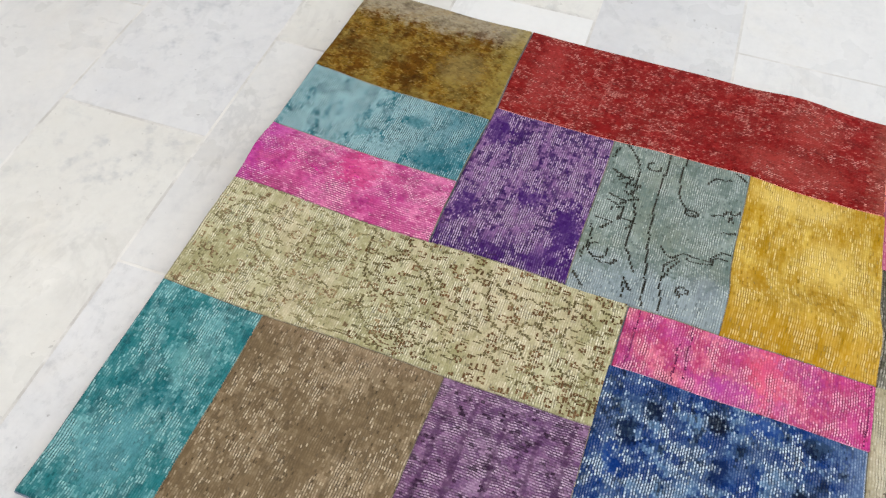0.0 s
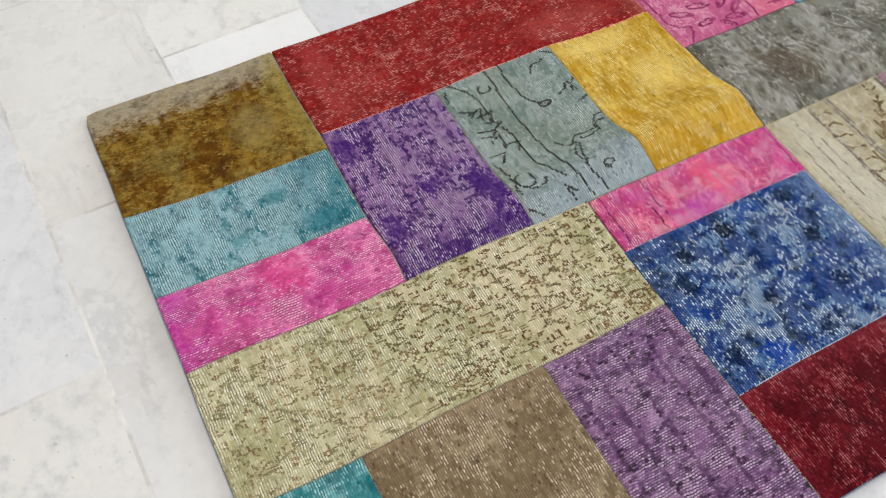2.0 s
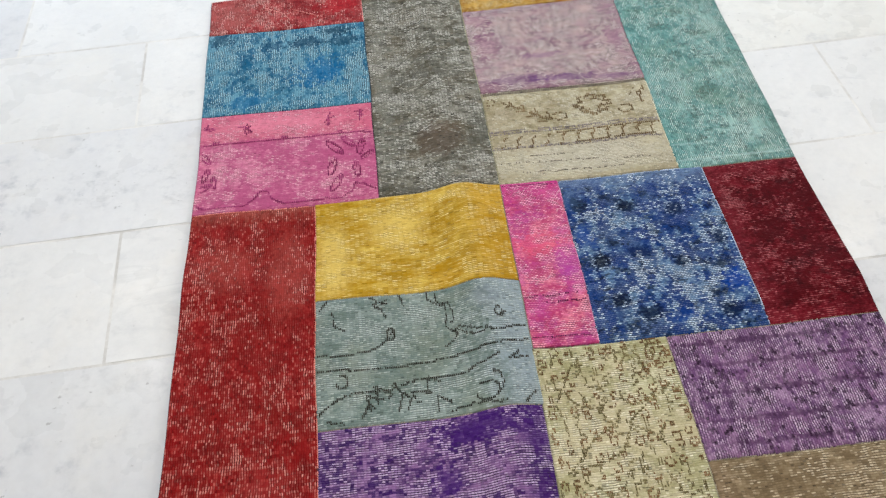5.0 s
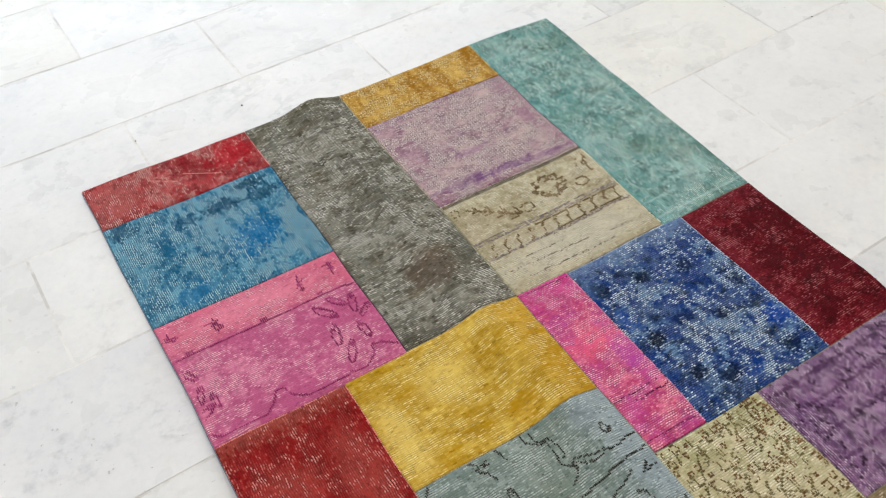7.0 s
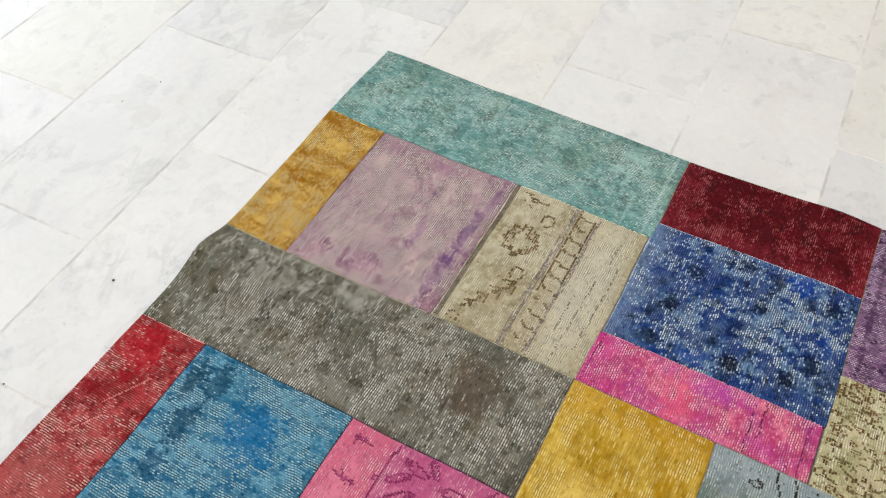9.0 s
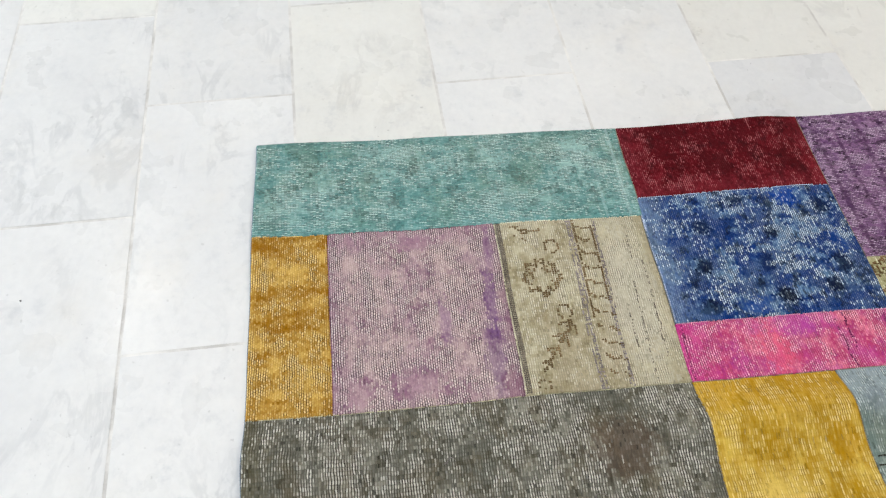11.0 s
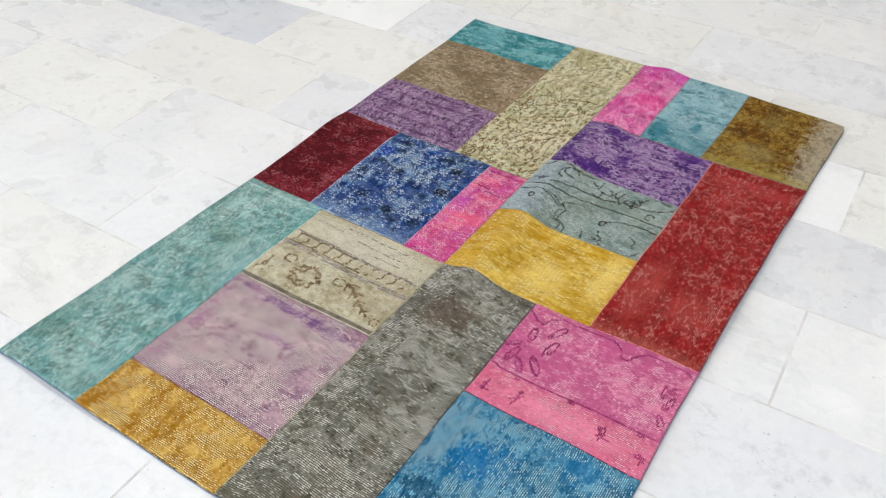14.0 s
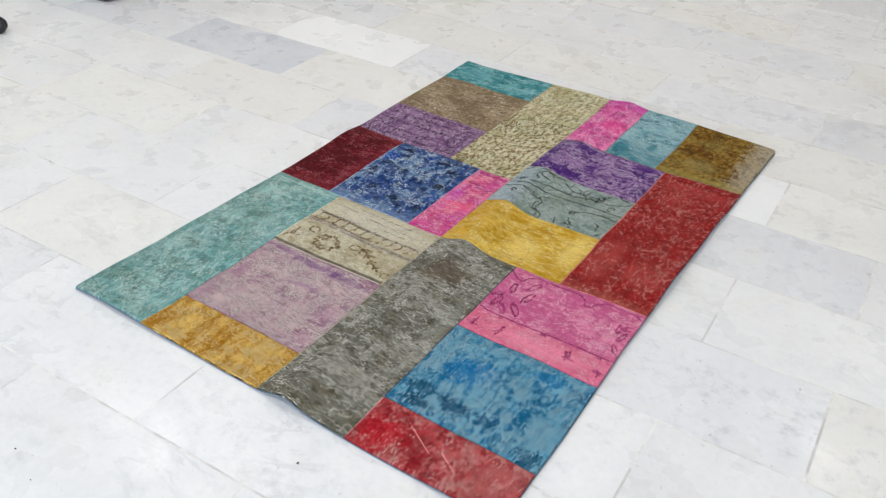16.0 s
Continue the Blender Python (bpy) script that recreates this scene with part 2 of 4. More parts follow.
    z += 0.012 * hump(y - 1.8, 0.10) * hump(x - 0.72, 0.36)
    z += 0.006 * (noise.noise((x * 5.0, y * 5.0, 3.1)) + 0.2)
    return max(z, 0.0)


def warp(x, y):
    """The rug's own crookedness: edges drawn in at the middle, seams not quite straight."""
    s = math.sin(math.pi * min(max(y / RUG_Y, 0), 1))
    wx = x - 0.013 * (x / RUG_X) * s + 0.009 * (1 - x / RUG_X) * s
    wx += 0.004 * noise.noise((x * 4.0, y * 6.0, 8.0))
    corner = max(0.0, x - RUG_X + 0.02) * max(0.0, y - RUG_Y + 0.02) * 12
    wx -= corner
    wy = y - corner + 0.004 * noise.noise((x * 6.0, y * 4.0, 17.0))
    return wx, wy


THICK = 0.0065


def on_rug(x, y, up=0.0):
    wx, wy = warp(x, y)
    return (wx, wy, 0.0015 + THICK + relief(x, y) + up)


def steps(a, b, pitch=0.009):
    inner = np.linspace(a + 0.0045, b - 0.0045, max(2, int((b - a) / pitch)))
    return [a + 0.0004, a + 0.0014, *inner, b - 0.0014, b - 0.0004]


def patch_mesh(x0, x1, y0, y1):
    """A pad that follows the rug's relief, with a rolled edge all round."""
    xs, ys = steps(x0, x1), steps(y0, y1)
    nx, ny = len(xs), len(ys)
    verts, faces = [], []
    for low in (False, True):
        for j, y in enumerate(ys):
            for i, x in enumerate(xs):
                rim = min(i, j, nx - 1 - i, ny - 1 - j)
                wx, wy, z = on_rug(x, y)
                z += (-0.0022, -0.0007, 0.0)[min(rim, 2)]
                z += 0.0005 * noise.noise((x * 60, y * 60, 1.0)) if rim > 1 else 0
                z += 0.0014 if rim and min(x, y, RUG_X - x, RUG_Y - y) < 0.008 else 0
                verts.append((wx, wy, z - (THICK - 0.0024 if low else 0)))
    n = nx * ny
    for j in range(ny - 1):
        for i in range(nx - 1):
            a = j * nx + i
            faces.append((a, a + 1, a + nx + 1, a + nx))
            faces.append((n + a, n + a + nx, n + a + nx + 1, n + a + 1))
    ring = [i for i in range(nx)] + [j * nx + nx - 1 for j in range(1, ny)] + [(ny - 1) * nx + i for i in range(nx - 2, -1, -1)] + [j * nx for j in range(ny - 2, 0, -1)]
    for a, b in zip(ring, ring[1:] + ring[:1]):
        faces.append((a, n + a, n + b, b))
    return verts, faces


def wool(name, dye, worn, dark, thread, rib="X", wear=0.5, soft=0.10, clouds=(9, 9), mottle=(42, 60), streak=(10, 70), mixing=(0.40, 0.36, 0.24), spots=0.3, spot_size=34,
         blur=0.06, weave=(0.12, 0.5), knit=False, cell=(0.0052, 0.0038), smooth=False, clump=0.25, tufts=(100, 140), glint=0.25, pepper=0.0, tint=None, zones=(), stains=(), haze=0.16):
    """Sheared, overdyed and worn wool pile: dye where the pile stands, pale warp and weft where it is gone.
    rib: the axis along which the rows of the weave run. weave: how far the bare threads show in the standing pile and
    in the worn parts. knit: rows set off by half a loop.
    zones: (axis, from, to, colour, amount), a fading, on sage grey a painted highlight, that grows along an axis.
    stains: (x, y, half length, half width, colour, amount), ragged spots with a shape of their own."""
    m = Mat(name)
    dye, worn, dark = (tuple(c * k for c in tone[:3]) + (1.0,) for tone, k in ((dye, 0.76), (worn, 0.93), (dark, 0.70)))
    along = lambda a, c: (a, c, 1) if rib == "X" else (c, a, 1)  # noqa: E731
    seed = (len(bpy.data.materials) * 3.7, len(bpy.data.materials) * 1.9, 0)
    p = m.map(m.pos, (1, 1, 0), seed)
    add = lambda *terms: functools.reduce(lambda u, v: m.math("ADD", u, v), terms)  # noqa: E731
    mul = lambda u, v: m.math("MULTIPLY", u, v)  # noqa: E731
    off = lambda u: m.math("SUBTRACT", u, 0.5)  # noqa: E731

    # the weave: rows of small loops on a slightly crooked grid
    sway = m.node("ShaderNodeVectorMath", operation="MULTIPLY_ADD")
    wob = m.node("ShaderNodeTexNoise")
    m.put(wob.inputs["Vector"], p)
    wob.inputs["Scale"].default_value, wob.inputs["Detail"].default_value = 38.0, 4.0
    m.put(sway.inputs[0], wob.outputs["Color"])
    sway.inputs[1].default_value = (0.0078, 0.0066, 0.0)
    m.put(sway.inputs[2], p)
    uv = m.split(m.map(sway.outputs[0], along(1 / cell[0], 1 / cell[1])))
    u, v = (uv[0], uv[1]) if rib == "X" else (uv[1], uv[0])
    row = m.math("FLOOR", v)
    if knit:
        u = add(u, mul(m.math("MODULO", row, 2.0), 0.5))
    place = m.node("ShaderNodeCombineXYZ")
    m.put(place.inputs[0], m.math("FLOOR", u))
    m.put(place.inputs[1], row)
    knot = m.node("ShaderNodeCombineXYZ")
    m.put(knot.inputs[0 if rib == "X" else 1], mul(m.math("FLOOR", u), cell[0]))
    m.put(knot.inputs[1 if rib == "X" else 0], mul(row, cell[1]))
    q = p if smooth else knot.outputs[0]
    white = m.node("ShaderNodeTexWhiteNoise", noise_dimensions="2D")
    m.put(white.inputs["Vector"], place.outputs[0])
    chance, chance2 = white.outputs["Value"], m.split(white.outputs["Color"])[2]

    # where the pile is gone: clouds, blotches, and streaks along and across the rows
    big = m.noise(m.map(q, along(*clouds)), 1.0, 3, 0.6)
    mid = m.noise(m.map(q, along(*mottle), (7, 2, 0)), 1.0, 4, 0.66)
    long_ = m.noise(m.map(q, along(*streak), (3, 9, 0)), 1.0, 3, 0.6)
    cross = m.noise(m.map(q, along(streak[1] * 1.3, streak[0] * 1.6), (13, 5, 0)), 1.0, 3, 0.6)
    fine = m.noise(m.map(p, along(130, 180), (9, 2, 0)), 1.0, 3, 0.7)
    field = add(mul(big, mixing[0]), mul(mid, mixing[1]), mul(long_, mixing[2] * 0.6), mul(cross, mixing[2] * 0.4), mul(off(fine), 0.10), mul(off(chance), 0.05))
    edge = 0.5 + (0.5 - wear) * 0.3
    f = m.ramp(field, edge - soft * 0.6, edge + soft * 0.6)
    col = m.mix(f, dye, worn)
    if tint:
        hue = m.noise(m.map(q, (tint[1], tint[1] * 1.3, 1), (21, 4, 0)), 1.0, 4, 0.64)
        hue = m.ramp(add(hue, mul(off(mid), 0.4), mul(off(fine), 0.25)), 0.45, 0.64)
        col = m.mix(mul(hue, tint[2]), col, tint[0])

    # darker remains of the old pattern
    spot = add(m.noise(m.map(q, along(spot_size, spot_size * 1.3), (5, 3, 0)), 1.0, 4, 0.64), mul(off(fine), 0.22), mul(off(chance2), 0.03))
    spot = mul(m.ramp(spot, 0.58 - blur, 0.58 + blur), min(1.0, spots * 1.4))
    col = m.mix(spot, col, dark)
    gone = m.math("SUBTRACT", 1.0, mul(spot, 0.8))
    if pepper:
        grains = add(m.noise(m.map(p, along(130, 190), (2, 8, 0)), 1.0, 3, 0.6), mul(off(m.noise(m.map(q, (24, 24, 1), (6, 1, 0)), 1.0, 3, 0.6)), 0.8))
        col = m.mix(mul(m.ramp(grains, 0.55, 0.68), pepper), col, dark)
    xyz = m.split(m.pos)
    ragged = add(mul(off(mid), 1.0), mul(off(big), 0.6), mul(off(fine), 0.6), mul(off(chance), 0.2))
    for axis, a, b, colour, amount in zones:
        g = add(xyz["XY".index(axis)], mul(ragged, (b - a) * 1.7))
        g = m.ramp(g, a, b) if a < b else m.ramp(g, b, a, 1.0, 0.0)
        col = m.mix(mul(g, amount), col, colour)
    for cx, cy, hx, hy, colour, amount in stains:
        reach = m.node("ShaderNodeVectorMath", operation="LENGTH")
        m.put(reach.inputs[0], m.map(m.pos, (1 / hx, 1 / hy, 0), (-cx / hx, -cy / hy, 0)))
        g = m.ramp(add(reach.outputs["Value"], mul(ragged, 1.9)), 0.50, 1.15, 1.0, 0.0)
        col = m.mix(mul(g, amount), col, colour)
        if sum(colour[:3]) < 0.5 * (sum(dye[:3]) + sum(worn[:3])):
            gone = mul(gone, m.math("SUBTRACT", 1.0, mul(g, 0.9)))

    # tufts: the pile leans in small clumps and lies trodden in larger ones; clump light and shade is painted in
    dim, pale = tuple(c * 0.36 for c in dye[:3]) + (1.0,), tuple(min(1.0, c * 1.12 + 0.03) for c in worn[:3]) + (1.0,)
    tuft = m.noise(m.map(p, along(*tufts), (17, 6, 0)), 1.0, 3, 0.64, 0.3)
    col = m.mix(m.ramp(tuft, 0.46, 0.68, 0.0, 0.06 + clump), col, dim)
    col = m.mix(m.ramp(tuft, 0.46, 0.28, 0.0, clump * 0.9), col, pale)
    trodden = add(m.noise(m.map(q, along(22, 30), (14, 3, 0)), 1.0, 4, 0.66), mul(off(fine), 0.12))
    col = m.mix(m.ramp(trodden, 0.50, 0.62, 0.0, haze * 1.7), col, dim)
    col = m.mix(m.ramp(trodden, 0.47, 0.36, 0.0, haze * 1.2), col, worn)

    # plain where worn, hidden in the pile
    s_u, s_v = m.math("ABSOLUTE", off(m.math("FRACT", u))), m.math("ABSOLUTE", off(m.math("FRACT", v)))
    crest = mul(m.ramp(s_v, 0.06, 0.40, 1.0, 0.0), m.ramp(s_u, 0.16, 0.52, 1.0, 0.45 if not knit else 0.2))
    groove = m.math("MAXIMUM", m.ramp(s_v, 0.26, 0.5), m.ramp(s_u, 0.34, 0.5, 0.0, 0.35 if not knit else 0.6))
    patchy = m.ramp(m.noise(m.map(p, along(20, 34), (11, 7, 0)), 1.0, 4, 0.62), 0.38, 0.60, 0.15, 1.25)
    bare = mul(m.ramp(add(f, mul(off(chance), 0.5)), 0.15, 0.85, weave[0] * 1.3, weave[1] * 1.15), mul(patchy, gone))
    # shade between the threads, painted into the grooves as near-black dye
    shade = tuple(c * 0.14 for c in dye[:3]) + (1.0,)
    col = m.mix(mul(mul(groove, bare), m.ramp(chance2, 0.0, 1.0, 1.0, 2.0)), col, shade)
    lift = mul(mul(crest, bare), m.ramp(chance, 0.0, 1.0, 0.5, 1.2))
    col = m.mix(lift, col, thread)
    # single threads that catch the light: their glint is painted in with the thread colour
    spark = mul(m.ramp(chance, 0.86, 0.93), mul(m.ramp(crest, 0.1, 0.6), m.ramp(add(big, off(mid), off(long_)), 0.36, 0.60)))
    col = m.mix(mul(spark, glint), col, thread)
    # and single knots that stand dark
    pit = mul(m.ramp(chance2, 0.86, 0.93), mul(m.ramp(crest, 0.1, 0.6), m.ramp(add(mid, off(cross)), 0.64, 0.40)))
    col = m.mix(mul(pit, min(0.8, 0.15 + glint)), col, shade)
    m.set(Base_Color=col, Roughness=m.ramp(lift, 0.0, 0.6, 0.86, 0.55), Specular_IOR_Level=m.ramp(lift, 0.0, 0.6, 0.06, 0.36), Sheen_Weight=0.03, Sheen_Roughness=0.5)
    m.bump(add(mul(mul(crest, bare), 0.9), mul(tuft, 0.9), mul(f, -0.35), mul(fine, 0.35)), 0.7, 0.0018)
    return m.mat


C = lin
WOOL = {
    "pale_teal": wool("wool_pale_teal", C(94, 148, 146), C(160, 195, 190), C(70, 82, 78), C(194, 216, 210), "Y", 0.5, 0.16, (7, 9), tint=(C(104, 134, 118), 9, 0.6), spots=0.35, spot_size=26, pepper=0.6, weave=(0.14, 0.60), glint=0.35,
                      zones=[("X", 0.17, 0.24, C(70, 146, 150), 0.4), ("X", 0.05, 0.0, C(58, 112, 108), 0.5)],
                      stains=[(0.12, 0.699, 0.2, 0.004, C(186, 212, 212), 0.4), (0.15, 0.655, 0.16, 0.003, C(176, 204, 204), 0.3)]),
    "ochre": wool("wool_ochre", C(160, 108, 4), C(208, 170, 88), C(128, 86, 8), C(226, 198, 140), "X", 0.52, 0.13, (18, 2.2), (40, 14), (60, 8), spots=0.12, weave=(0.13, 0.72), knit=True, clump=0.15, glint=0.2, haze=0.05),
    "mauve": wool("wool_mauve", C(140, 100, 124), C(192, 168, 166), C(92, 62, 108), C(222, 206, 204), "X", 0.66, 0.12, streak=(7, 60), tint=(C(142, 102, 130), 12, 0.4), spots=0.2, pepper=0.3, weave=(0.25, 0.80), knit=True, clump=0.15, haze=0.09,
                  zones=[("Y", 0.42, 0.44, C(124, 84, 112), 0.5), ("X", 0.285, 0.25, C(140, 98, 126), 0.5), ("Y", 0.17, 0.137, C(138, 96, 120), 0.5)],
                  stains=[(0.52, 0.405, 0.09, 0.018, C(96, 62, 112), 0.5), (0.575, 0.43, 0.04, 0.022, C(110, 62, 92), 0.6), (0.40, 0.41, 0.07, 0.012, C(100, 66, 118), 0.55), (0.30, 0.42, 0.05, 0.012, C(108, 72, 118), 0.5),
                          (0.56, 0.28, 0.03, 0.05, C(140, 100, 126), 0.4), (0.57, 0.18, 0.035, 0.025, C(140, 98, 124), 0.4), (0.27, 0.29, 0.02, 0.05, C(134, 90, 122), 0.5), (0.44, 0.33, 0.05, 0.012, C(126, 90, 128), 0.5)]),
    "beige": wool("wool_beige", C(164, 153, 120), C(192, 184, 158), C(128, 112, 90), C(214, 208, 190), "X", 0.52, 0.14, tint=(C(176, 164, 142), 8, 0.5), spots=0.12, weave=(0.10, 0.38), clump=0.12, haze=0.07,
                  stains=[(0.41, 0.66, 0.2, 0.05, C(196, 192, 178), 0.55)]),
    "grey": wool("wool_grey", C(98, 98, 88), C(142, 139, 128), C(70, 64, 46), C(196, 194, 184), "X", 0.5, 0.11, (6, 10), (44, 60), (8, 60), tint=(C(92, 80, 56), 13, 0.55), spots=0.55, spot_size=28, blur=0.08, pepper=0.4, weave=(0.22, 0.76), glint=0.6, haze=0.08, cell=(0.0062, 0.0040),
                 zones=[("Y", 0.08, 0.0, C(82, 78, 54), 0.5)], stains=[(0.70, 0.57, 0.05, 0.06, C(84, 66, 54), 0.55), (0.80, 0.35, 0.02, 0.25, C(140, 140, 132), 0.35)]),
    "rose_red": wool("wool_rose_red", C(146, 16, 28), C(178, 86, 86), C(104, 10, 22), C(222, 166, 158), "Y", 0.44, 0.10, (10, 10), (36, 50), tint=(C(176, 52, 60), 10, 0.5), spots=0.45, spot_size=26, blur=0.08, weave=(0.14, 0.68), glint=0.4,
                     stains=[(1.15, 0.06, 0.06, 0.06, C(188, 112, 108), 0.4), (0.89, 0.05, 0.05, 0.05, C(166, 22, 34), 0.6)]),
    "blue": wool("wool_blue", C(14, 98, 138), C(100, 154, 178), C(18, 52, 74), C(156, 196, 212), "Y", 0.54, 0.10, (7, 13), (36, 70), (5, 60), mixing=(0.26, 0.36, 0.38), tint=(C(70, 132, 158), 8, 0.35), spots=0.2, spot_size=20, weave=(0.10, 0.78), knit=True, clump=0.15, haze=0.07,
                 stains=[(0.90, 0.165, 0.045, 0.018, C(14, 44, 64), 0.75), (0.885, 0.205, 0.04, 0.02, C(14, 54, 78), 0.7), (0.97, 0.195, 0.05, 0.022, C(10, 52, 80), 0.8), (1.04, 0.20, 0.03, 0.022, C(12, 60, 92), 0.75),
                         (0.94, 0.31, 0.055, 0.055, C(8, 96, 146), 0.9), (1.165, 0.16, 0.03, 0.03, C(10, 48, 74), 0.7), (1.10, 0.39, 0.05, 0.03, C(10, 92, 138), 0.7)]),
    "pink": wool("wool_pink", C(194, 88, 136), C(210, 126, 156), C(160, 60, 108), C(240, 184, 198), "X", 0.42, 0.13, spots=0.12, weave=(0.07, 0.46), smooth=True, clump=0.12, haze=0.07, glint=0.25, streak=(60, 9),
                 zones=[("Y", 0.525, 0.505, C(200, 100, 122), 0.7), ("X", 1.15, 1.19, C(206, 110, 142), 0.4)], stains=[(1.02, 0.47, 0.13, 0.03, C(222, 136, 158), 0.5)]),
    "crimson": wool("wool_crimson", C(80, 0, 11), C(98, 2, 18), C(40, 0, 6), C(190, 108, 112), "X", 0.42, 0.12, (12, 12), (34, 40), spots=0.45, spot_size=30, weave=(0.03, 0.36), smooth=True, clump=0.3, glint=0.12,
                    zones=[("X", 0.135, 0.195, C(132, 40, 52), 0.4), ("Y", 0.775, 0.72, C(124, 36, 48), 0.4), ("Y", 1.05, 1.1, C(128, 30, 44), 0.5)]),
    "navy": wool("wool_navy", C(1, 50, 122), C(94, 130, 168), C(3, 8, 24), C(210, 222, 234), "X", 0.44, 0.06, (13, 8), (60, 26), (110, 9), mixing=(0.32, 0.34, 0.34), tint=(C(78, 104, 128), 9, 0.35), spots=0.6, spot_size=26, blur=0.07, weave=(0.10, 0.75), knit=True, clump=0.2, glint=0.5,
                 zones=[("Y", 0.78, 0.73, C(120, 144, 172), 0.5)],
                 stains=[(0.445, 0.93, 0.020, 0.022, C(3, 7, 22), 0.95), (0.43, 1.02, 0.020, 0.018, C(3, 7, 22), 0.9), (0.30, 0.95, 0.018, 0.018, C(3, 8, 26), 0.9), (0.385, 1.05, 0.024, 0.016, C(4, 10, 28), 0.85),
                         (0.25, 1.06, 0.024, 0.018, C(4, 12, 36), 0.8), (0.365, 0.80, 0.020, 0.018, C(4, 12, 34), 0.85), (0.455, 0.79, 0.016, 0.020, C(4, 10, 30), 0.85), (0.28, 0.82, 0.020, 0.018, C(5, 14, 40), 0.75),
                         (0.22, 0.90, 0.014, 0.024, C(5, 14, 40), 0.8), (0.37, 0.915, 0.018, 0.016, C(4, 22, 66), 0.8), (0.22, 1.0, 0.03, 0.03, C(4, 56, 142), 0.85), (0.33, 1.06, 0.03, 0.02, C(4, 52, 130), 0.7), (0.46, 0.87, 0.018, 0.03, C(4, 52, 130), 0.7)]),
    "hot_pink": wool("wool_hot_pink", C(200, 64, 120), C(224, 120, 146), C(170, 46, 146), C(248, 192, 212), "X", 0.5, 0.09, (26, 12), streak=(8, 60), tint=(C(186, 62, 158), 14, 0.45), pepper=0.4, spots=0.3, spot_size=18, weave=(0.17, 0.57), knit=True, clump=0.15, haze=0.09,
                     zones=[("Y", 0.80, 0.715, C(190, 36, 130), 0.75)], stains=[(0.54, 0.87, 0.06, 0.03, C(226, 88, 116), 0.6), (0.50, 0.92, 0.03, 0.04, C(178, 70, 166), 0.5)]),
    # gold: the worn tone also has the pile's soft sheen painted in
    "gold": wool("wool_gold", C(184, 140, 10), C(214, 182, 84), C(140, 102, 8), C(236, 216, 158), "X", 0.48, 0.17, (6, 11), (16, 60), (6, 90), spots=0.15, spot_size=16, blur=0.09, weave=(0.06, 0.35), cell=(0.009, 0.0038), smooth=True, clump=0.1, haze=0.09, glint=0.3,
                 zones=[("X", 0.70, 0.61, C(178, 130, 6), 0.6)], stains=[(0.92, 0.86, 0.03, 0.08, C(224, 196, 112), 0.55), (0.80, 0.80, 0.05, 0.05, C(222, 194, 108), 0.5), (0.72, 0.92, 0.04, 0.03, C(170, 124, 6), 0.5)]),
    "sage_grey": wool("wool_sage_grey", C(112, 130, 124), C(146, 160, 156), C(104, 120, 126), C(190, 198, 194), "X", 0.5, 0.15, tint=(C(132, 140, 124), 7, 0.45), spots=0.15, weave=(0.10, 0.41), clump=0.12, haze=0.07, glint=0.4,
                      # bluish highlight on the lengthwise fold, painted in as a zone
                      zones=[("X", 0.70, 0.62, C(150, 164, 178), 0.55)], stains=[(0.66, 0.99, 0.03, 0.025, C(108, 118, 130), 0.5)]),
    "red": wool("wool_red", C(140, 14, 17), C(162, 44, 42), C(98, 8, 10), C(210, 140, 128), "Y", 0.40, 0.09, (8, 8), (70, 85), (14, 90), mixing=(0.25, 0.5, 0.25), tint=(C(122, 22, 18), 6, 0.5), spots=0.3, spot_size=40, blur=0.08, weave=(0.10, 0.62), clump=0.25, glint=0.35,
                zones=[("Y", 0.77, 0.72, C(160, 92, 78), 0.45)],
                stains=[(1.08, 1.37, 0.12, 0.03, C(160, 58, 56), 0.55), (1.04, 1.30, 0.05, 0.05, C(156, 52, 50), 0.3), (1.0, 0.88, 0.04, 0.09, C(166, 74, 66), 0.4), (1.12, 0.86, 0.06, 0.06, C(160, 70, 62), 0.4)]),
    "violet": wool("wool_violet", C(58, 22, 96), C(142, 102, 152), C(38, 12, 66), C(196, 172, 206), "X", 0.54, 0.09, (9, 12), (60, 80), (14, 90), mixing=(0.26, 0.40, 0.34), spots=0.2, spot_size=60, weave=(0.10, 0.80), clump=0.15, haze=0.05,
                   zones=[("X", 0.66, 0.615, C(58, 20, 96), 0.9), ("X", 0.935, 0.96, C(66, 30, 104), 0.45)],
                   stains=[(0.70, 1.23, 0.09, 0.03, C(58, 22, 98), 0.85), (0.90, 1.41, 0.05, 0.03, C(60, 24, 98), 0.8), (0.76, 1.31, 0.025, 0.03, C(62, 26, 102), 0.7), (0.70, 1.41, 0.05, 0.025, C(60, 24, 98), 0.75)]),
    "lilac": wool("wool_lilac", C(112, 72, 120), C(160, 128, 160), C(44, 22, 46), C(198, 174, 198), "Y", 0.5, 0.09, (10, 12), (40, 60), (9, 75), mixing=(0.3, 0.3, 0.4), tint=(C(136, 92, 132), 9, 0.5), pepper=0.55, spots=0.8, spot_size=48, weave=(0.26, 0.68), knit=True, clump=0.3,
                  stains=[(0.2, 1.122, 0.2, 0.006, C(56, 32, 60), 0.6), (0.2, 1.165, 0.2, 0.005, C(60, 34, 62), 0.55), (0.2, 1.215, 0.2, 0.006, C(60, 34, 62), 0.55), (0.2, 1.265, 0.2, 0.005, C(58, 34, 60), 0.55), (0.2, 1.305, 0.2, 0.005, C(58, 34, 60), 0.5)]),
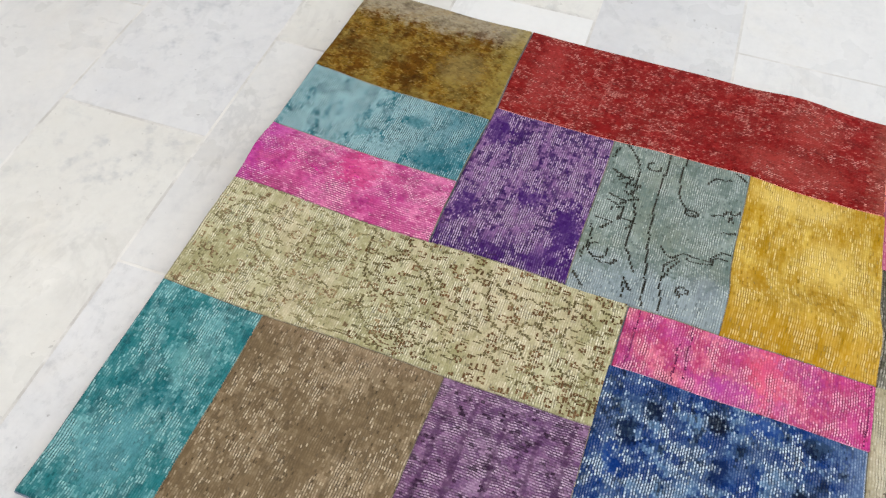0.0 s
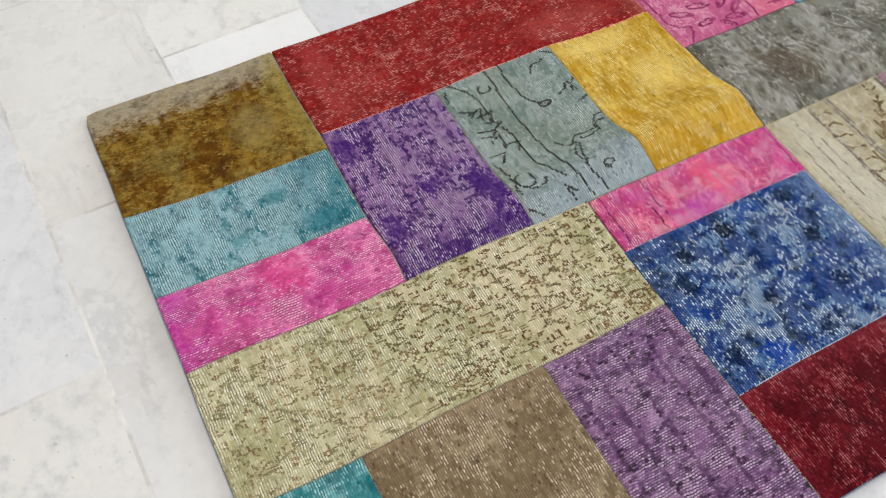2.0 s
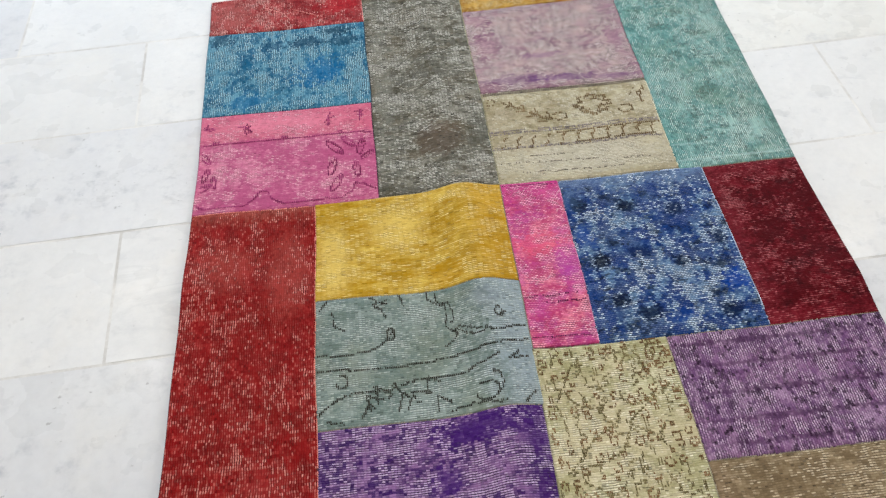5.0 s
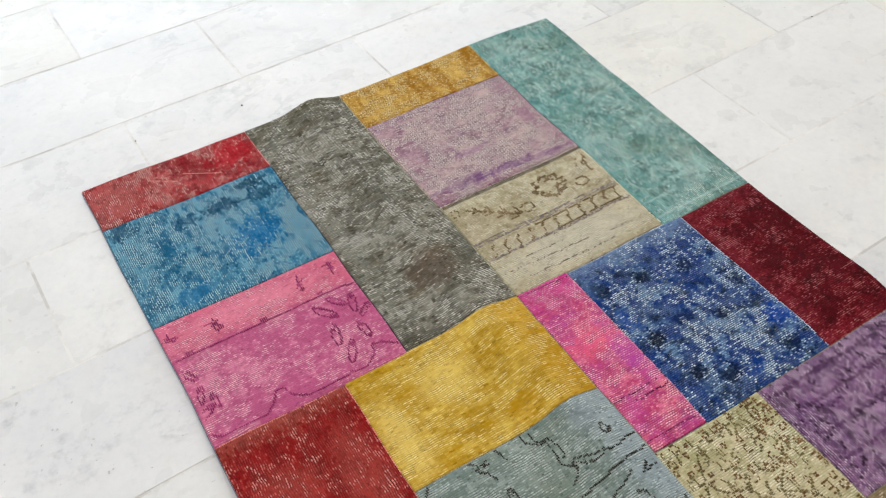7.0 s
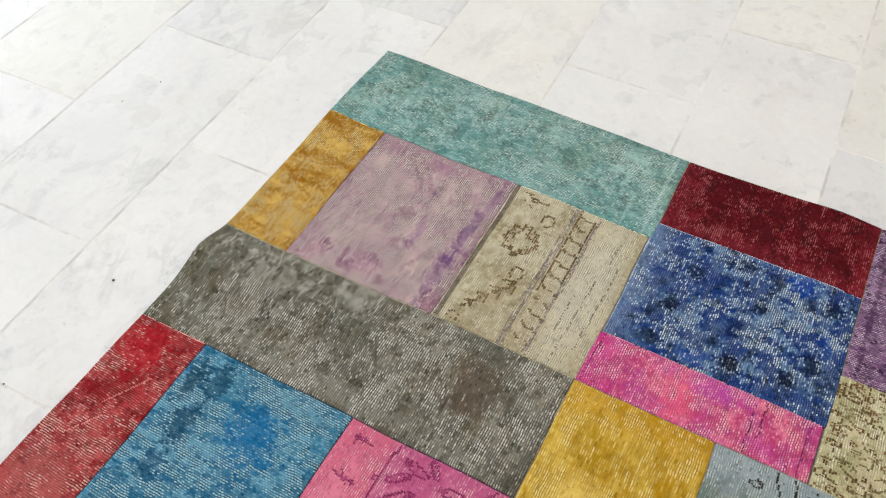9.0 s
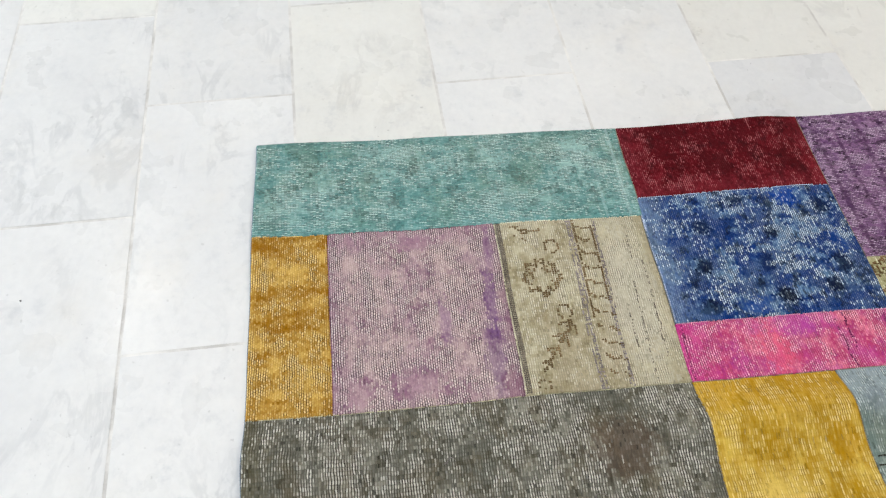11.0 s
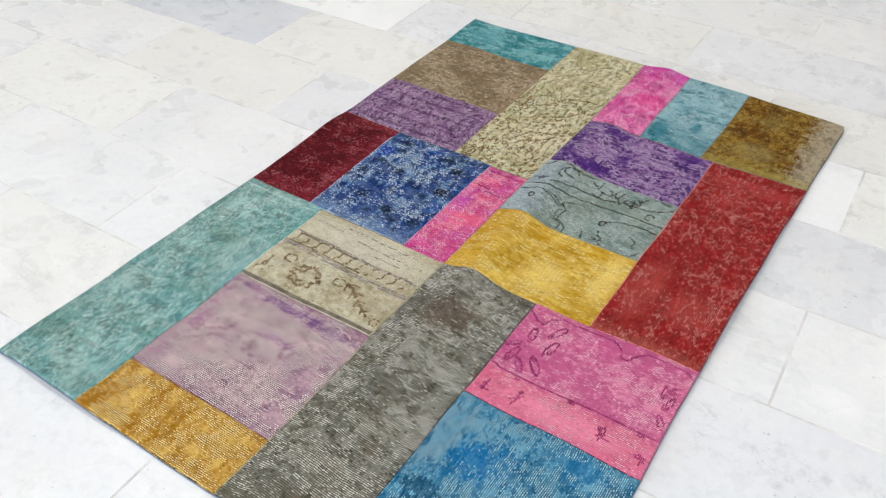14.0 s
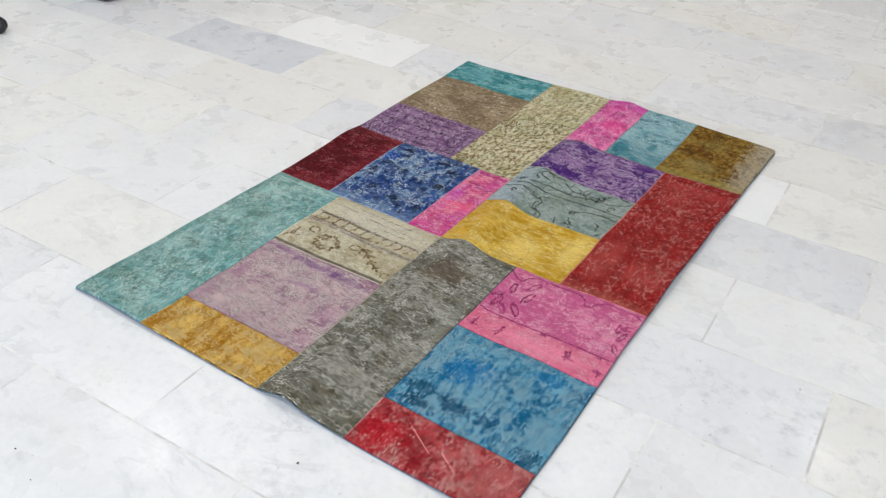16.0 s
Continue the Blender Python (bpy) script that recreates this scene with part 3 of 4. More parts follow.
    "taupe": wool("wool_taupe", C(124, 105, 78), C(156, 137, 110), C(100, 82, 58), C(206, 190, 164), "X", 0.42, 0.12, (7, 9), (60, 80), (20, 80), spots=0.2, weave=(0.06, 0.50), clump=0.3, tufts=(50, 100), haze=0.09, glint=0.5,
                  zones=[("X", 0.33, 0.37, C(142, 120, 96), 0.5)]),
    "sea_green": wool("wool_sea_green", C(42, 126, 132), C(112, 170, 174), C(26, 78, 90), C(164, 206, 208), "X", 0.44, 0.09, (7, 13), (30, 40), (8, 50), spots=0.35, spot_size=22, weave=(0.08, 0.49), clump=0.2, pepper=0.2,
                      stains=[(0.10, 1.72, 0.06, 0.05, C(108, 166, 176), 0.5), (0.26, 1.69, 0.03, 0.03, C(110, 164, 164), 0.5), (0.19, 1.70, 0.03, 0.06, C(20, 96, 106), 0.5)]),
    "sand_green": wool("wool_sand_green", C(172, 167, 122), C(200, 195, 160), C(146, 140, 92), C(226, 221, 198), "X", 0.5, 0.14, tint=(C(200, 186, 156), 5, 0.6), spots=0.1, weave=(0.11, 0.46), clump=0.12, haze=0.07, glint=0.6),
    "magenta": wool("wool_magenta", C(202, 70, 142), C(228, 130, 178), C(166, 36, 126), C(244, 192, 214), "Y", 0.48, 0.10, (10, 10), (36, 44), tint=(C(190, 60, 140), 10, 0.4), spots=0.4, spot_size=26, weave=(0.14, 0.51), knit=True, clump=0.2,
                    zones=[("Y", 1.72, 1.80, C(172, 40, 148), 0.75)], stains=[(0.70, 1.60, 0.05, 0.05, C(206, 66, 124), 0.6)]),
    "turquoise": wool("wool_turquoise", C(30, 114, 128), C(138, 174, 182), C(10, 62, 72), C(170, 204, 210), "X", 0.66, 0.08, (8, 16), (26, 44), (9, 50), spots=0.35, spot_size=24, weave=(0.14, 0.54), clump=0.2,
                      zones=[("Y", 1.58, 1.45, C(14, 100, 116), 0.75)], stains=[(0.78, 1.50, 0.03, 0.05, C(10, 96, 110), 0.7), (0.86, 1.56, 0.02, 0.03, C(20, 106, 118), 0.6), (0.80, 1.64, 0.02, 0.025, C(30, 114, 126), 0.5)]),
    "brown": wool("wool_olive_brown", C(100, 62, 4), C(134, 102, 28), C(54, 34, 3), C(176, 158, 108), "Y", 0.46, 0.08, (14, 9), (50, 60), (14, 50), tint=(C(138, 122, 60), 10, 0.65), pepper=0.4, spots=0.35, spot_size=24, blur=0.08, weave=(0.00, 0.07), smooth=True, clump=0.3, tufts=(55, 80), haze=0.22, glint=0.25,
                  zones=[("X", 1.11, 1.165, C(154, 144, 124), 0.9), ("Y", 1.50, 1.44, C(142, 126, 62), 0.6)], stains=[(1.03, 1.53, 0.05, 0.05, C(150, 134, 80), 0.5)]),
}
BACKING = plain("backing_cloth_weave", lin(120, 138, 158), 0.9, grain=400)

rug = tagged(new("rug"), "patchwork rug of worn overdyed wool pieces, lying slightly rumpled on marble", "rug")
PATCHES = [
    ("pale_teal", 0, 0.236, 0, 0.721, "pale teal worn wool"), ("ochre", 0.236, 0.597, 0, 0.137, "ochre yellow worn wool"),
    ("mauve", 0.236, 0.597, 0.137, 0.441, "dusty mauve worn wool"), ("beige", 0.236, 0.597, 0.441, 0.717, "beige wool with a faded floral border"),
    ("grey", 0.597, 0.834, 0, 0.715, "mottled grey worn wool"), ("rose_red", 0.834, 1.2, 0, 0.136, "rose red worn wool"),
    ("blue", 0.834, 1.2, 0.136, 0.43, "strong blue worn wool"), ("pink", 0.834, 1.2, 0.43, 0.718, "pink wool with faint flowers"),
    ("crimson", 0, 0.192, 0.721, 1.1, "dark crimson wool"), ("navy", 0.192, 0.482, 0.719, 1.1, "royal blue and white mottled wool"),
    ("hot_pink", 0.482, 0.597, 0.715, 1.096, "hot pink wool with dark lines"), ("gold", 0.597, 0.962, 0.715, 0.953, "golden yellow worn wool"),
    ("sage_grey", 0.597, 0.962, 0.953, 1.203, "sage grey wool with a scrolling vine"), ("red", 0.962, 1.2, 0.718, 1.434, "brick red worn wool"),
    ("violet", 0.602, 0.962, 1.203, 1.436, "deep violet worn wool"), ("lilac", 0, 0.371, 1.1, 1.325, "lilac wool with dark flecks"),
    ("taupe", 0, 0.371, 1.325, 1.625, "taupe brown wool"), ("sea_green", 0, 0.371, 1.625, 1.8, "sea green worn wool"),
    ("sand_green", 0.371, 0.602, 1.098, 1.8, "pale sand green wool with small brown scrolls"), ("magenta", 0.602, 0.748, 1.438, 1.8, "bright pink worn wool"),
    ("turquoise", 0.748, 0.925, 1.438, 1.8, "turquoise worn wool"), ("brown", 0.925, 1.2, 1.436, 1.8, "olive brown wool, faded grey at its end"),
]
PATCH = {}
for name, x0, x1, y0, y1, label in PATCHES:
    me = bpy.data.meshes.new("patch")
    verts, faces = patch_mesh(x0, x1, y0, y1)
    me.from_pydata(verts, [], faces)
    me.polygons.foreach_set("use_smooth", [True] * len(me.polygons))
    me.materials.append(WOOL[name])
    PATCH[name] = ob = new("patch", me)
    ob.parent = rug
    ob["label"] = label

# backing cloth under the pieces
xs, ys = np.linspace(-0.0012, RUG_X + 0.0012, 90), np.linspace(-0.0012, RUG_Y + 0.0012, 130)
verts = [(*on_rug(x, y)[:2], on_rug(x, y)[2] - THICK + dz) for dz in (0.0008, -0.0012) for y in ys for x in xs]
nx, ny = len(xs), len(ys)
n, faces = nx * ny, []
for j in range(ny - 1):
    for i in range(nx - 1):
        a = j * nx + i
        faces += [(a, a + 1, a + nx + 1, a + nx), (n + a, n + a + nx, n + a + nx + 1, n + a + 1)]
ring = [i for i in range(nx)] + [j * nx + nx - 1 for j in range(1, ny)] + [(ny - 1) * nx + i for i in range(nx - 2, -1, -1)] + [j * nx for j in range(ny - 2, 0, -1)]
faces += [(a, n + a, n + b, b) for a, b in zip(ring, ring[1:] + ring[:1])]
me = bpy.data.meshes.new("backing_cloth")
me.from_pydata(verts, [], faces)
me.materials.append(BACKING)
back = new("backing_cloth", me)
back.parent = rug
back["label"] = "grey-blue cotton backing cloth"

# ---- woven motifs: rows of single knots ----
def motif_wool(name, colour):
    m = Mat(name)
    n1, n2 = m.noise(m.pos, 420, 2), m.noise(m.pos, 30, 2)
    lighter = tuple(min(1.0, c * 2.1 + 0.02) for c in colour[:3]) + (1.0,)
    m.set(Base_Color=m.mix(m.ramp(m.math("ADD", m.math("MULTIPLY", n1, 0.5), m.math("MULTIPLY", n2, 0.5)), 0.42, 0.66), colour, lighter), Roughness=0.9, Specular_IOR_Level=0.2)
    m.bump(n1, 0.6, 0.001)
    return m.mat


def line(points, wobble=0.0):
    """Resamples a polyline finely, with a little hand-made wobble."""
    out = []
    for (x0, y0), (x1, y1) in zip(points, points[1:]):
        n = max(2, int(math.hypot(x1 - x0, y1 - y0) / 0.0012))
        out += [(x0 + (x1 - x0) * k / n, y0 + (y1 - y0) * k / n) for k in range(n)]
    out.append(points[-1])
    return [(x + wobble * noise.noise((x * 45, y * 45, 2.0)), y + wobble * noise.noise((x * 45, y * 45, 9.0))) for x, y in out]


def curve(points, wobble=0.0):
    """A smooth line through a few points."""
    pts = [points[0], *points, points[-1]]
    out = []
    for k in range(1, len(pts) - 2):
        p0, p1, p2, p3 = (np.array(pts[k + d], float) for d in (-1, 0, 1, 2))
        for u in np.linspace(0, 1, 10, endpoint=False):
            out.append(tuple(0.5 * (2 * p1 + (p2 - p0) * u + (2 * p0 - 5 * p1 + 4 * p2 - p3) * u * u + (3 * p1 - p0 - 3 * p2 + p3) * u ** 3)))
    return line(out + [points[-1]], wobble)


def arc(cx, cy, rx, ry, a0=0.0, a1=360.0, turn=0.0):
    c, s_ = math.cos(radians(turn)), math.sin(radians(turn))
    pts = []
    for k in range(25):
        a = radians(a0 + (a1 - a0) * k / 24)
        u, v = rx * math.cos(a), ry * math.sin(a)
        pts.append((cx + u * c - v * s_, cy + u * s_ + v * c))
    return line(pts)


def knots(patch, strokes, material, size=(0.0030, 0.0046), keep=0.9, label="", name="woven_motif", up=0.0010):
    """One joined field of knots along the strokes, on the weave's own grid. size: a knot's extent in x and y."""
    rng = random.Random(len(strokes) + int(1000 * size[0]))
    cells = {}
    for stroke in strokes:
        for x, y in stroke:
            cells[(round(x / size[0]), round(y / size[1]))] = True
    verts, faces = [], []
    for i, j in cells:
        if rng.random() > keep:
            continue
        x, y = i * size[0], j * size[1]
        if not (PLAN[patch][0] + 0.002 < x < PLAN[patch][1] - 0.002 and PLAN[patch][2] + 0.002 < y < PLAN[patch][3] - 0.002):
            continue
        hx, hy = size[0] * rng.uniform(0.30, 0.48), size[1] * rng.uniform(0.34, 0.52)
        lean = rng.uniform(-0.0005, 0.0005)
        k = len(verts)
        for dz, g in ((-0.0010, 1.0), (up + rng.uniform(0, 0.0003), 0.82)):
            verts += [on_rug(x - hx * g, y - hy * g + lean, dz), on_rug(x + hx * g, y - hy * g - lean, dz), on_rug(x + hx * g, y + hy * g - lean, dz), on_rug(x - hx * g, y + hy * g + lean, dz)]
        faces += [(k + 4, k + 5, k + 6, k + 7)] + [(k + a, k + (a + 1) % 4, k + 4 + (a + 1) % 4, k + 4 + a) for a in range(4)]
    me = bpy.data.meshes.new(name)
    me.from_pydata(verts, [], faces)
    me.materials.append(material)
    ob = new(name, me)
    ob.parent = PATCH[patch]
    ob["kind"] = "stuff"
    if label:
        ob["label"] = label
    return ob


PLAN = {name: (x0, x1, y0, y1) for name, x0, x1, y0, y1, _ in PATCHES}
DARK_VINE = motif_wool("motif_charcoal", C(40, 38, 32))
PLUM = motif_wool("motif_plum", C(120, 34, 82))
BROWN = motif_wool("motif_brown", C(94, 76, 50))
TAUPE_GREY = motif_wool("motif_taupe_grey", C(92, 84, 76))
STRIPE = motif_wool("motif_grey_violet", C(112, 104, 106))
SCROLL = motif_wool("motif_dark_olive", C(98, 88, 58))
SCROLL_RED = motif_wool("motif_rust", C(98, 72, 44))
SCROLL_PALE = motif_wool("motif_faded_olive", C(122, 114, 82))
RUST_PALE = motif_wool("motif_faded_rust", C(124, 104, 76))
WINE = motif_wool("motif_wine", C(96, 28, 70))
PALE_THREAD = motif_wool("motif_pale_thread", C(198, 124, 120))
RED_THREAD = motif_wool("motif_red_thread", C(150, 70, 66))
FLECK = motif_wool("motif_dark_plum", C(50, 28, 50))

# sage grey: vine with two stems, leaves and scrolls; a runs from the violet piece to the gold, b from the red piece inwards
SG = lambda a, b: (0.962 - 0.365 * b, 1.203 - 0.25 * a)  # noqa: E731
vine = [curve([SG(0.42, 0.0), SG(0.41, 0.2), SG(0.41, 0.4), SG(0.45, 0.7), SG(0.49, 0.98)]),
        curve([SG(0.54, 0.0), SG(0.53, 0.14), SG(0.55, 0.26), SG(0.62, 0.33), SG(0.70, 0.365)]),
        arc(*SG(0.66, 0.35), 0.006, 0.012),
        curve([SG(0.10, 0.01), SG(0.20, 0.10), SG(0.235, 0.2), SG(0.235, 0.31), SG(0.30, 0.48), SG(0.30, 0.66), SG(0.39, 0.84)], 0.004),
        curve([SG(0.99, 0.55), SG(0.90, 0.56), SG(0.80, 0.63), SG(0.70, 0.62), SG(0.60, 0.66), SG(0.53, 0.61)], 0.012),
        curve([SG(0.66, 0.66), SG(0.58, 0.72), SG(0.575, 0.82), SG(0.58, 0.90), SG(0.61, 0.99)], 0.006),
        arc(*SG(0.13, 0.76), 0.020, 0.016, 20, 300), arc(*SG(0.18, 0.80), 0.012, 0.020, 120, 280),
        arc(*SG(0.33, 0.12), 0.010, 0.012, 30, 290), line([SG(0.72, 0.14), SG(0.79, 0.09), SG(0.87, 0.08)], 0.006),
        line([SG(0.80, 0.34), SG(0.92, 0.28), SG(0.96, 0.34)], 0.008), line([SG(0.90, 0.42), SG(0.99, 0.40)], 0.006), line([SG(0.92, 0.35), SG(0.98, 0.26)], 0.006),
        curve([SG(0.98, 0.58), SG(0.90, 0.59), SG(0.80, 0.65), SG(0.71, 0.64)], 0.012), curve([SG(0.69, 0.66), SG(0.62, 0.73), SG(0.60, 0.80)], 0.006),
        line([SG(0.68, 0.87), SG(0.71, 0.90)]), line([SG(0.04, 0.60), SG(0.06, 0.70), SG(0.03, 0.84)], 0.006),
        arc(*SG(0.71, 0.87), 0.006, 0.010), line([SG(0.05, 0.05), SG(0.03, 0.12)]), line([SG(0.36, 0.97), SG(0.34, 0.88), SG(0.40, 0.93)]),
        line([SG(0.90, 0.02), SG(0.99, 0.06)]), line([SG(0.02, 0.92), SG(0.10, 0.97)])]
rng = random.Random(11)
for k in range(9):
    a0, b0 = 0.06 + 0.045 * (k % 4) + rng.uniform(-0.02, 0.02), 0.20 + 0.042 * k
    vine.append(line([SG(a0, b0), SG(a0 + rng.uniform(0.05, 0.13), b0 + rng.uniform(-0.03, 0.05)), SG(a0 + rng.uniform(0.03, 0.1), b0 + 0.06)], 0.003))
knots("sage_grey", vine, DARK_VINE, (0.0030, 0.0038), 0.93, "charcoal vine scrolls")

# pink: ruled line, stepped border line, leaves; a runs inwards from the rug's edge, b away from the blue piece
PK = lambda a, b: (1.2 - 0.366 * a, 0.43 + 0.288 * b)  # noqa: E731
pinks = [line([PK(0.0, 0.31), PK(0.5, 0.315), PK(1.0, 0.32)], 0.0006),
         line([PK(0.0, 0.90), PK(0.05, 0.945), PK(0.28, 0.945), PK(0.33, 0.90), PK(0.36, 0.83), PK(0.40, 0.82), PK(0.42, 0.90), PK(0.47, 0.945), PK(0.80, 0.945),
               PK(0.86, 0.90), PK(0.88, 0.83), PK(0.92, 0.84), PK(1.0, 0.92)], 0.002),
         ]
LEAVES = [(*PK(0.775, 0.81), 64, 0.019), (*PK(0.754, 0.65), 74, 0.020), (*PK(0.775, 0.46), -51, 0.021), (*PK(0.855, 0.41), -55, 0.017), (*PK(0.92, 0.475), 73, 0.019), (*PK(0.89, 0.70), 95, 0.017),
          (*PK(0.955, 0.56), 40, 0.014), (*PK(0.036, 0.76), 35, 0.018), (*PK(0.05, 0.62), 75, 0.015), (*PK(0.04, 0.45), 120, 0.016), (*PK(0.10, 0.70), 100, 0.012)]
for lx, ly, turn, size in LEAVES:
    pinks.append(arc(lx, ly, size * 1.25, size * 0.36, 0, 360, turn))
    pinks.append(line([(lx - size * math.cos(radians(turn)), ly - size * math.sin(radians(turn))), (lx - 0.5 * size * math.cos(radians(turn)), ly - 0.5 * size * math.sin(radians(turn)))]))
# three small rings on the ruled line, and ragged sprigs in the strip beside it
for a in (0.10, 0.49, 0.81):
    pinks.append(arc(*PK(a, 0.295), 0.0050, 0.0042, 0, 360, 0))
sprig_rng = random.Random(31)
for a, b, length in ((0.93, 0.13, 0.017), (0.74, 0.15, 0.020), (0.26, 0.17, 0.016), (0.04, 0.12, 0.009)):
    cx, cy = PK(a, b)
    pinks.append(line([(cx - 0.003, cy - length), (cx + 0.001, cy), (cx - 0.001, cy + length)], 0.002))
    for _ in range(6):
        ox, oy = sprig_rng.uniform(-0.005, 0.005), sprig_rng.uniform(-0.8, 0.8) * length
        pinks.append(line([(cx + ox, cy + oy), (cx + ox + sprig_rng.choice((-1, 1)) * sprig_rng.uniform(0.006, 0.011), cy + oy + sprig_rng.uniform(-0.006, 0.006))], 0.002))
knots("pink", pinks, PLUM, (0.0036, 0.0040), 0.96, "plum leaves and a ruled line")

# beige: dark selvedge, flower ring, twigs, two stripes with a ladder between; a runs away from the mauve piece, b from the teal
BG = lambda a, b: (0.236 + 0.361 * b, 0.441 + 0.276 * a)  # noqa: E731
knots("beige", [line([BG(c, 0.0), BG(c, 1.0)]) for c in (0.012, 0.024, 0.036)], TAUPE_GREY, (0.0040, 0.0030), 1.0, "dark woven selvedge line")
knots("beige", [line([BG(c, 0.01), BG(c - 0.02, 0.99)], 0.001) for c in (0.475, 0.49, 0.505, 0.655, 0.668)], STRIPE, (0.0044, 0.0030), 0.74, "grey violet stripes")
ladder = []
for k in range(11):
    b0 = 0.04 + 0.086 * k
    ladder += [line([BG(0.53, b0), BG(0.57, b0 + 0.025), BG(0.62, b0 + 0.02), BG(0.65, b0 + 0.045)], 0.002)]
ladder += [line([BG(0.525, 0.0), BG(0.515, 0.6)], 0.002), line([BG(0.64, 0.05), BG(0.635, 0.5)], 0.002)]
for k in range(8):
    ang = 45 * k
    ladder.append(arc(BG(0.24, 0.35)[0] + 0.030 * math.cos(radians(ang)), BG(0.24, 0.35)[1] + 0.026 * math.sin(radians(ang)), 0.010, 0.008, ang - 130, ang + 130))
    ladder.append(arc(BG(0.24, 0.35)[0] + 0.031 * math.cos(radians(ang)), BG(0.24, 0.35)[1] + 0.027 * math.sin(radians(ang)), 0.0055, 0.0045, ang - 100, ang + 100))
for k in range(8):
    u = k / 7
    a0, b0 = 0.37 - 0.22 * u, 0.61 + 0.25 * u
    reach = 0.11 - 0.06 * u
    ladder += [line([BG(a0, b0), BG(a0 - 0.25 * reach, b0 + 0.55 * reach)], 0.001)]
    if k % 2 == 0:
        ladder += [line([BG(a0, b0), BG(a0 + 0.15 * reach, b0 + 0.75 * reach)], 0.001), line([BG(a0, b0), BG(a0 - 0.8 * reach, b0 + 0.02)], 0.001)]
ladder += [arc(*BG(0.24, 0.35), 0.020, 0.016, 100, 280), arc(*BG(0.34, 0.17), 0.014, 0.012, 0, 300), arc(*BG(0.34, 0.56), 0.015, 0.012, 40, 330), arc(*BG(0.12, 0.955), 0.009, 0.010),
           line([BG(0.10, 0.03), BG(0.22, 0.07), BG(0.30, 0.05)], 0.006), line([BG(0.12, 0.10), BG(0.24, 0.06)], 0.006), line([BG(0.15, 0.02), BG(0.18, 0.12)], 0.004)]
knots("beige", ladder, BROWN, (0.0040, 0.0046), 0.86, "brown flower ring, twigs and ladder border")
knots("beige", [line([BG(0.82, 0.42), BG(0.80, 0.97)], 0.002), line([BG(0.86, 0.12), BG(0.855, 0.28)], 0.001), line([BG(0.92, 0.3), BG(0.90, 0.9)], 0.003), line([BG(0.75, 0.55), BG(0.74, 0.8)], 0.002)],
      TAUPE_GREY, (0.0034, 0.0024), 0.55, "thin broken grey lines")

# sand green: a close field of small scrolls, rings and sprigs
rng = random.Random(23)
rings, sprigs = [], []
x0, x1, y0, y1 = PLAN["sand_green"]
for i in range(11):
    for j in range(34):
        cx, cy = x0 + (i + 0.5 + rng.uniform(-0.3, 0.3)) * (x1 - x0) / 11, y0 + (j + 0.5 + rng.uniform(-0.3, 0.3)) * (y1 - y0) / 34
        kind, turn = rng.random(), rng.uniform(0, 360)
        r = rng.uniform(0.0045, 0.0085)
        if kind < 0.42:
            rings.append(arc(cx, cy, r * 0.8, r, 0, rng.uniform(230, 360), turn))
        elif kind < 0.74:
            sprigs.append(curve([(cx - r, cy - 1.4 * r), (cx + 0.4 * r, cy - 0.3 * r), (cx - 0.3 * r, cy + 0.6 * r), (cx + r, cy + 1.6 * r)] if turn < 180 else
                                [(cx + r, cy - 1.4 * r), (cx, cy), (cx + 0.5 * r, cy + r), (cx - r, cy + 1.5 * r)], 0.003))
        elif kind < 0.88:
            sprigs += [line([(cx, cy - r), (cx, cy + r)]), line([(cx + 0.0035, cy - r), (cx + 0.0035, cy + r)])]
        else:
            rings.append(arc(cx, cy, 0.003, 0.003))
for k in range(3):
    cy = y0 + (0.2 + 0.3 * k) * (y1 - y0)
    sprigs.append(curve([(x0 + 0.02, cy - 0.05), (x0 + 0.09, cy), (x0 + 0.13, cy + 0.06), (x0 + 0.21, cy + 0.08)], 0.004))
for k in range(5):
    cy = y0 + 0.06 + 0.14 * k
    for side in (-1, 1):
        mid_x = (x0 + x1) / 2
        sprigs.append(curve([(mid_x + side * 0.012, cy - 0.05), (mid_x + side * 0.055, cy - 0.02), (mid_x + side * 0.075, cy + 0.03), (mid_x + side * 0.035, cy + 0.06), (mid_x + side * 0.01, cy + 0.045)], 0.003))
for cy in (1.125, 1.43):
    rings += [arc(0.371 + 0.03, cy, 0.012, 0.018), arc(0.371 + 0.03, cy, 0.020, 0.026, 40, 320), arc(0.371 + 0.03, cy, 0.004, 0.006)]
faded = lambda stroke: stroke[0][1] > 1.46 + 0.16 * noise.noise((stroke[0][0] * 9, stroke[0][1] * 9, 4.0))  # noqa: E731
for strokes, fresh, pale, label in ((sprigs, SCROLL, SCROLL_PALE, "olive sprigs"), (rings, SCROLL_RED, RUST_PALE, "rust brown rings")):
    knots("sand_green", [k for k in strokes if not faded(k)], fresh, (0.0023, 0.0043), 0.80, "dark " + label)
    knots("sand_green", [k for k in strokes if faded(k)], pale, (0.0023, 0.0043), 0.74, "faded " + label)

# hot pink: dark lines across the piece
knots("hot_pink", [line([(0.484, 1.078), (0.596, 1.076)], 0.002), line([(0.484, 1.006), (0.56, 1.008)], 0.003), line([(0.50, 0.990), (0.596, 0.992)], 0.003), line([(0.484, 0.724), (0.596, 0.722)], 0.001)],
      WINE, (0.0040, 0.0026), 0.75, "wine red woven lines")

# rose red: two pale pulled threads; magenta: faint figures
knots("rose_red", [line([(1.07, 0.045), (1.02, 0.075)]), line([(1.0, 0.06), (0.93, 0.10)])], PALE_THREAD, (0.0018, 0.0018), 0.9, "pale pulled threads")
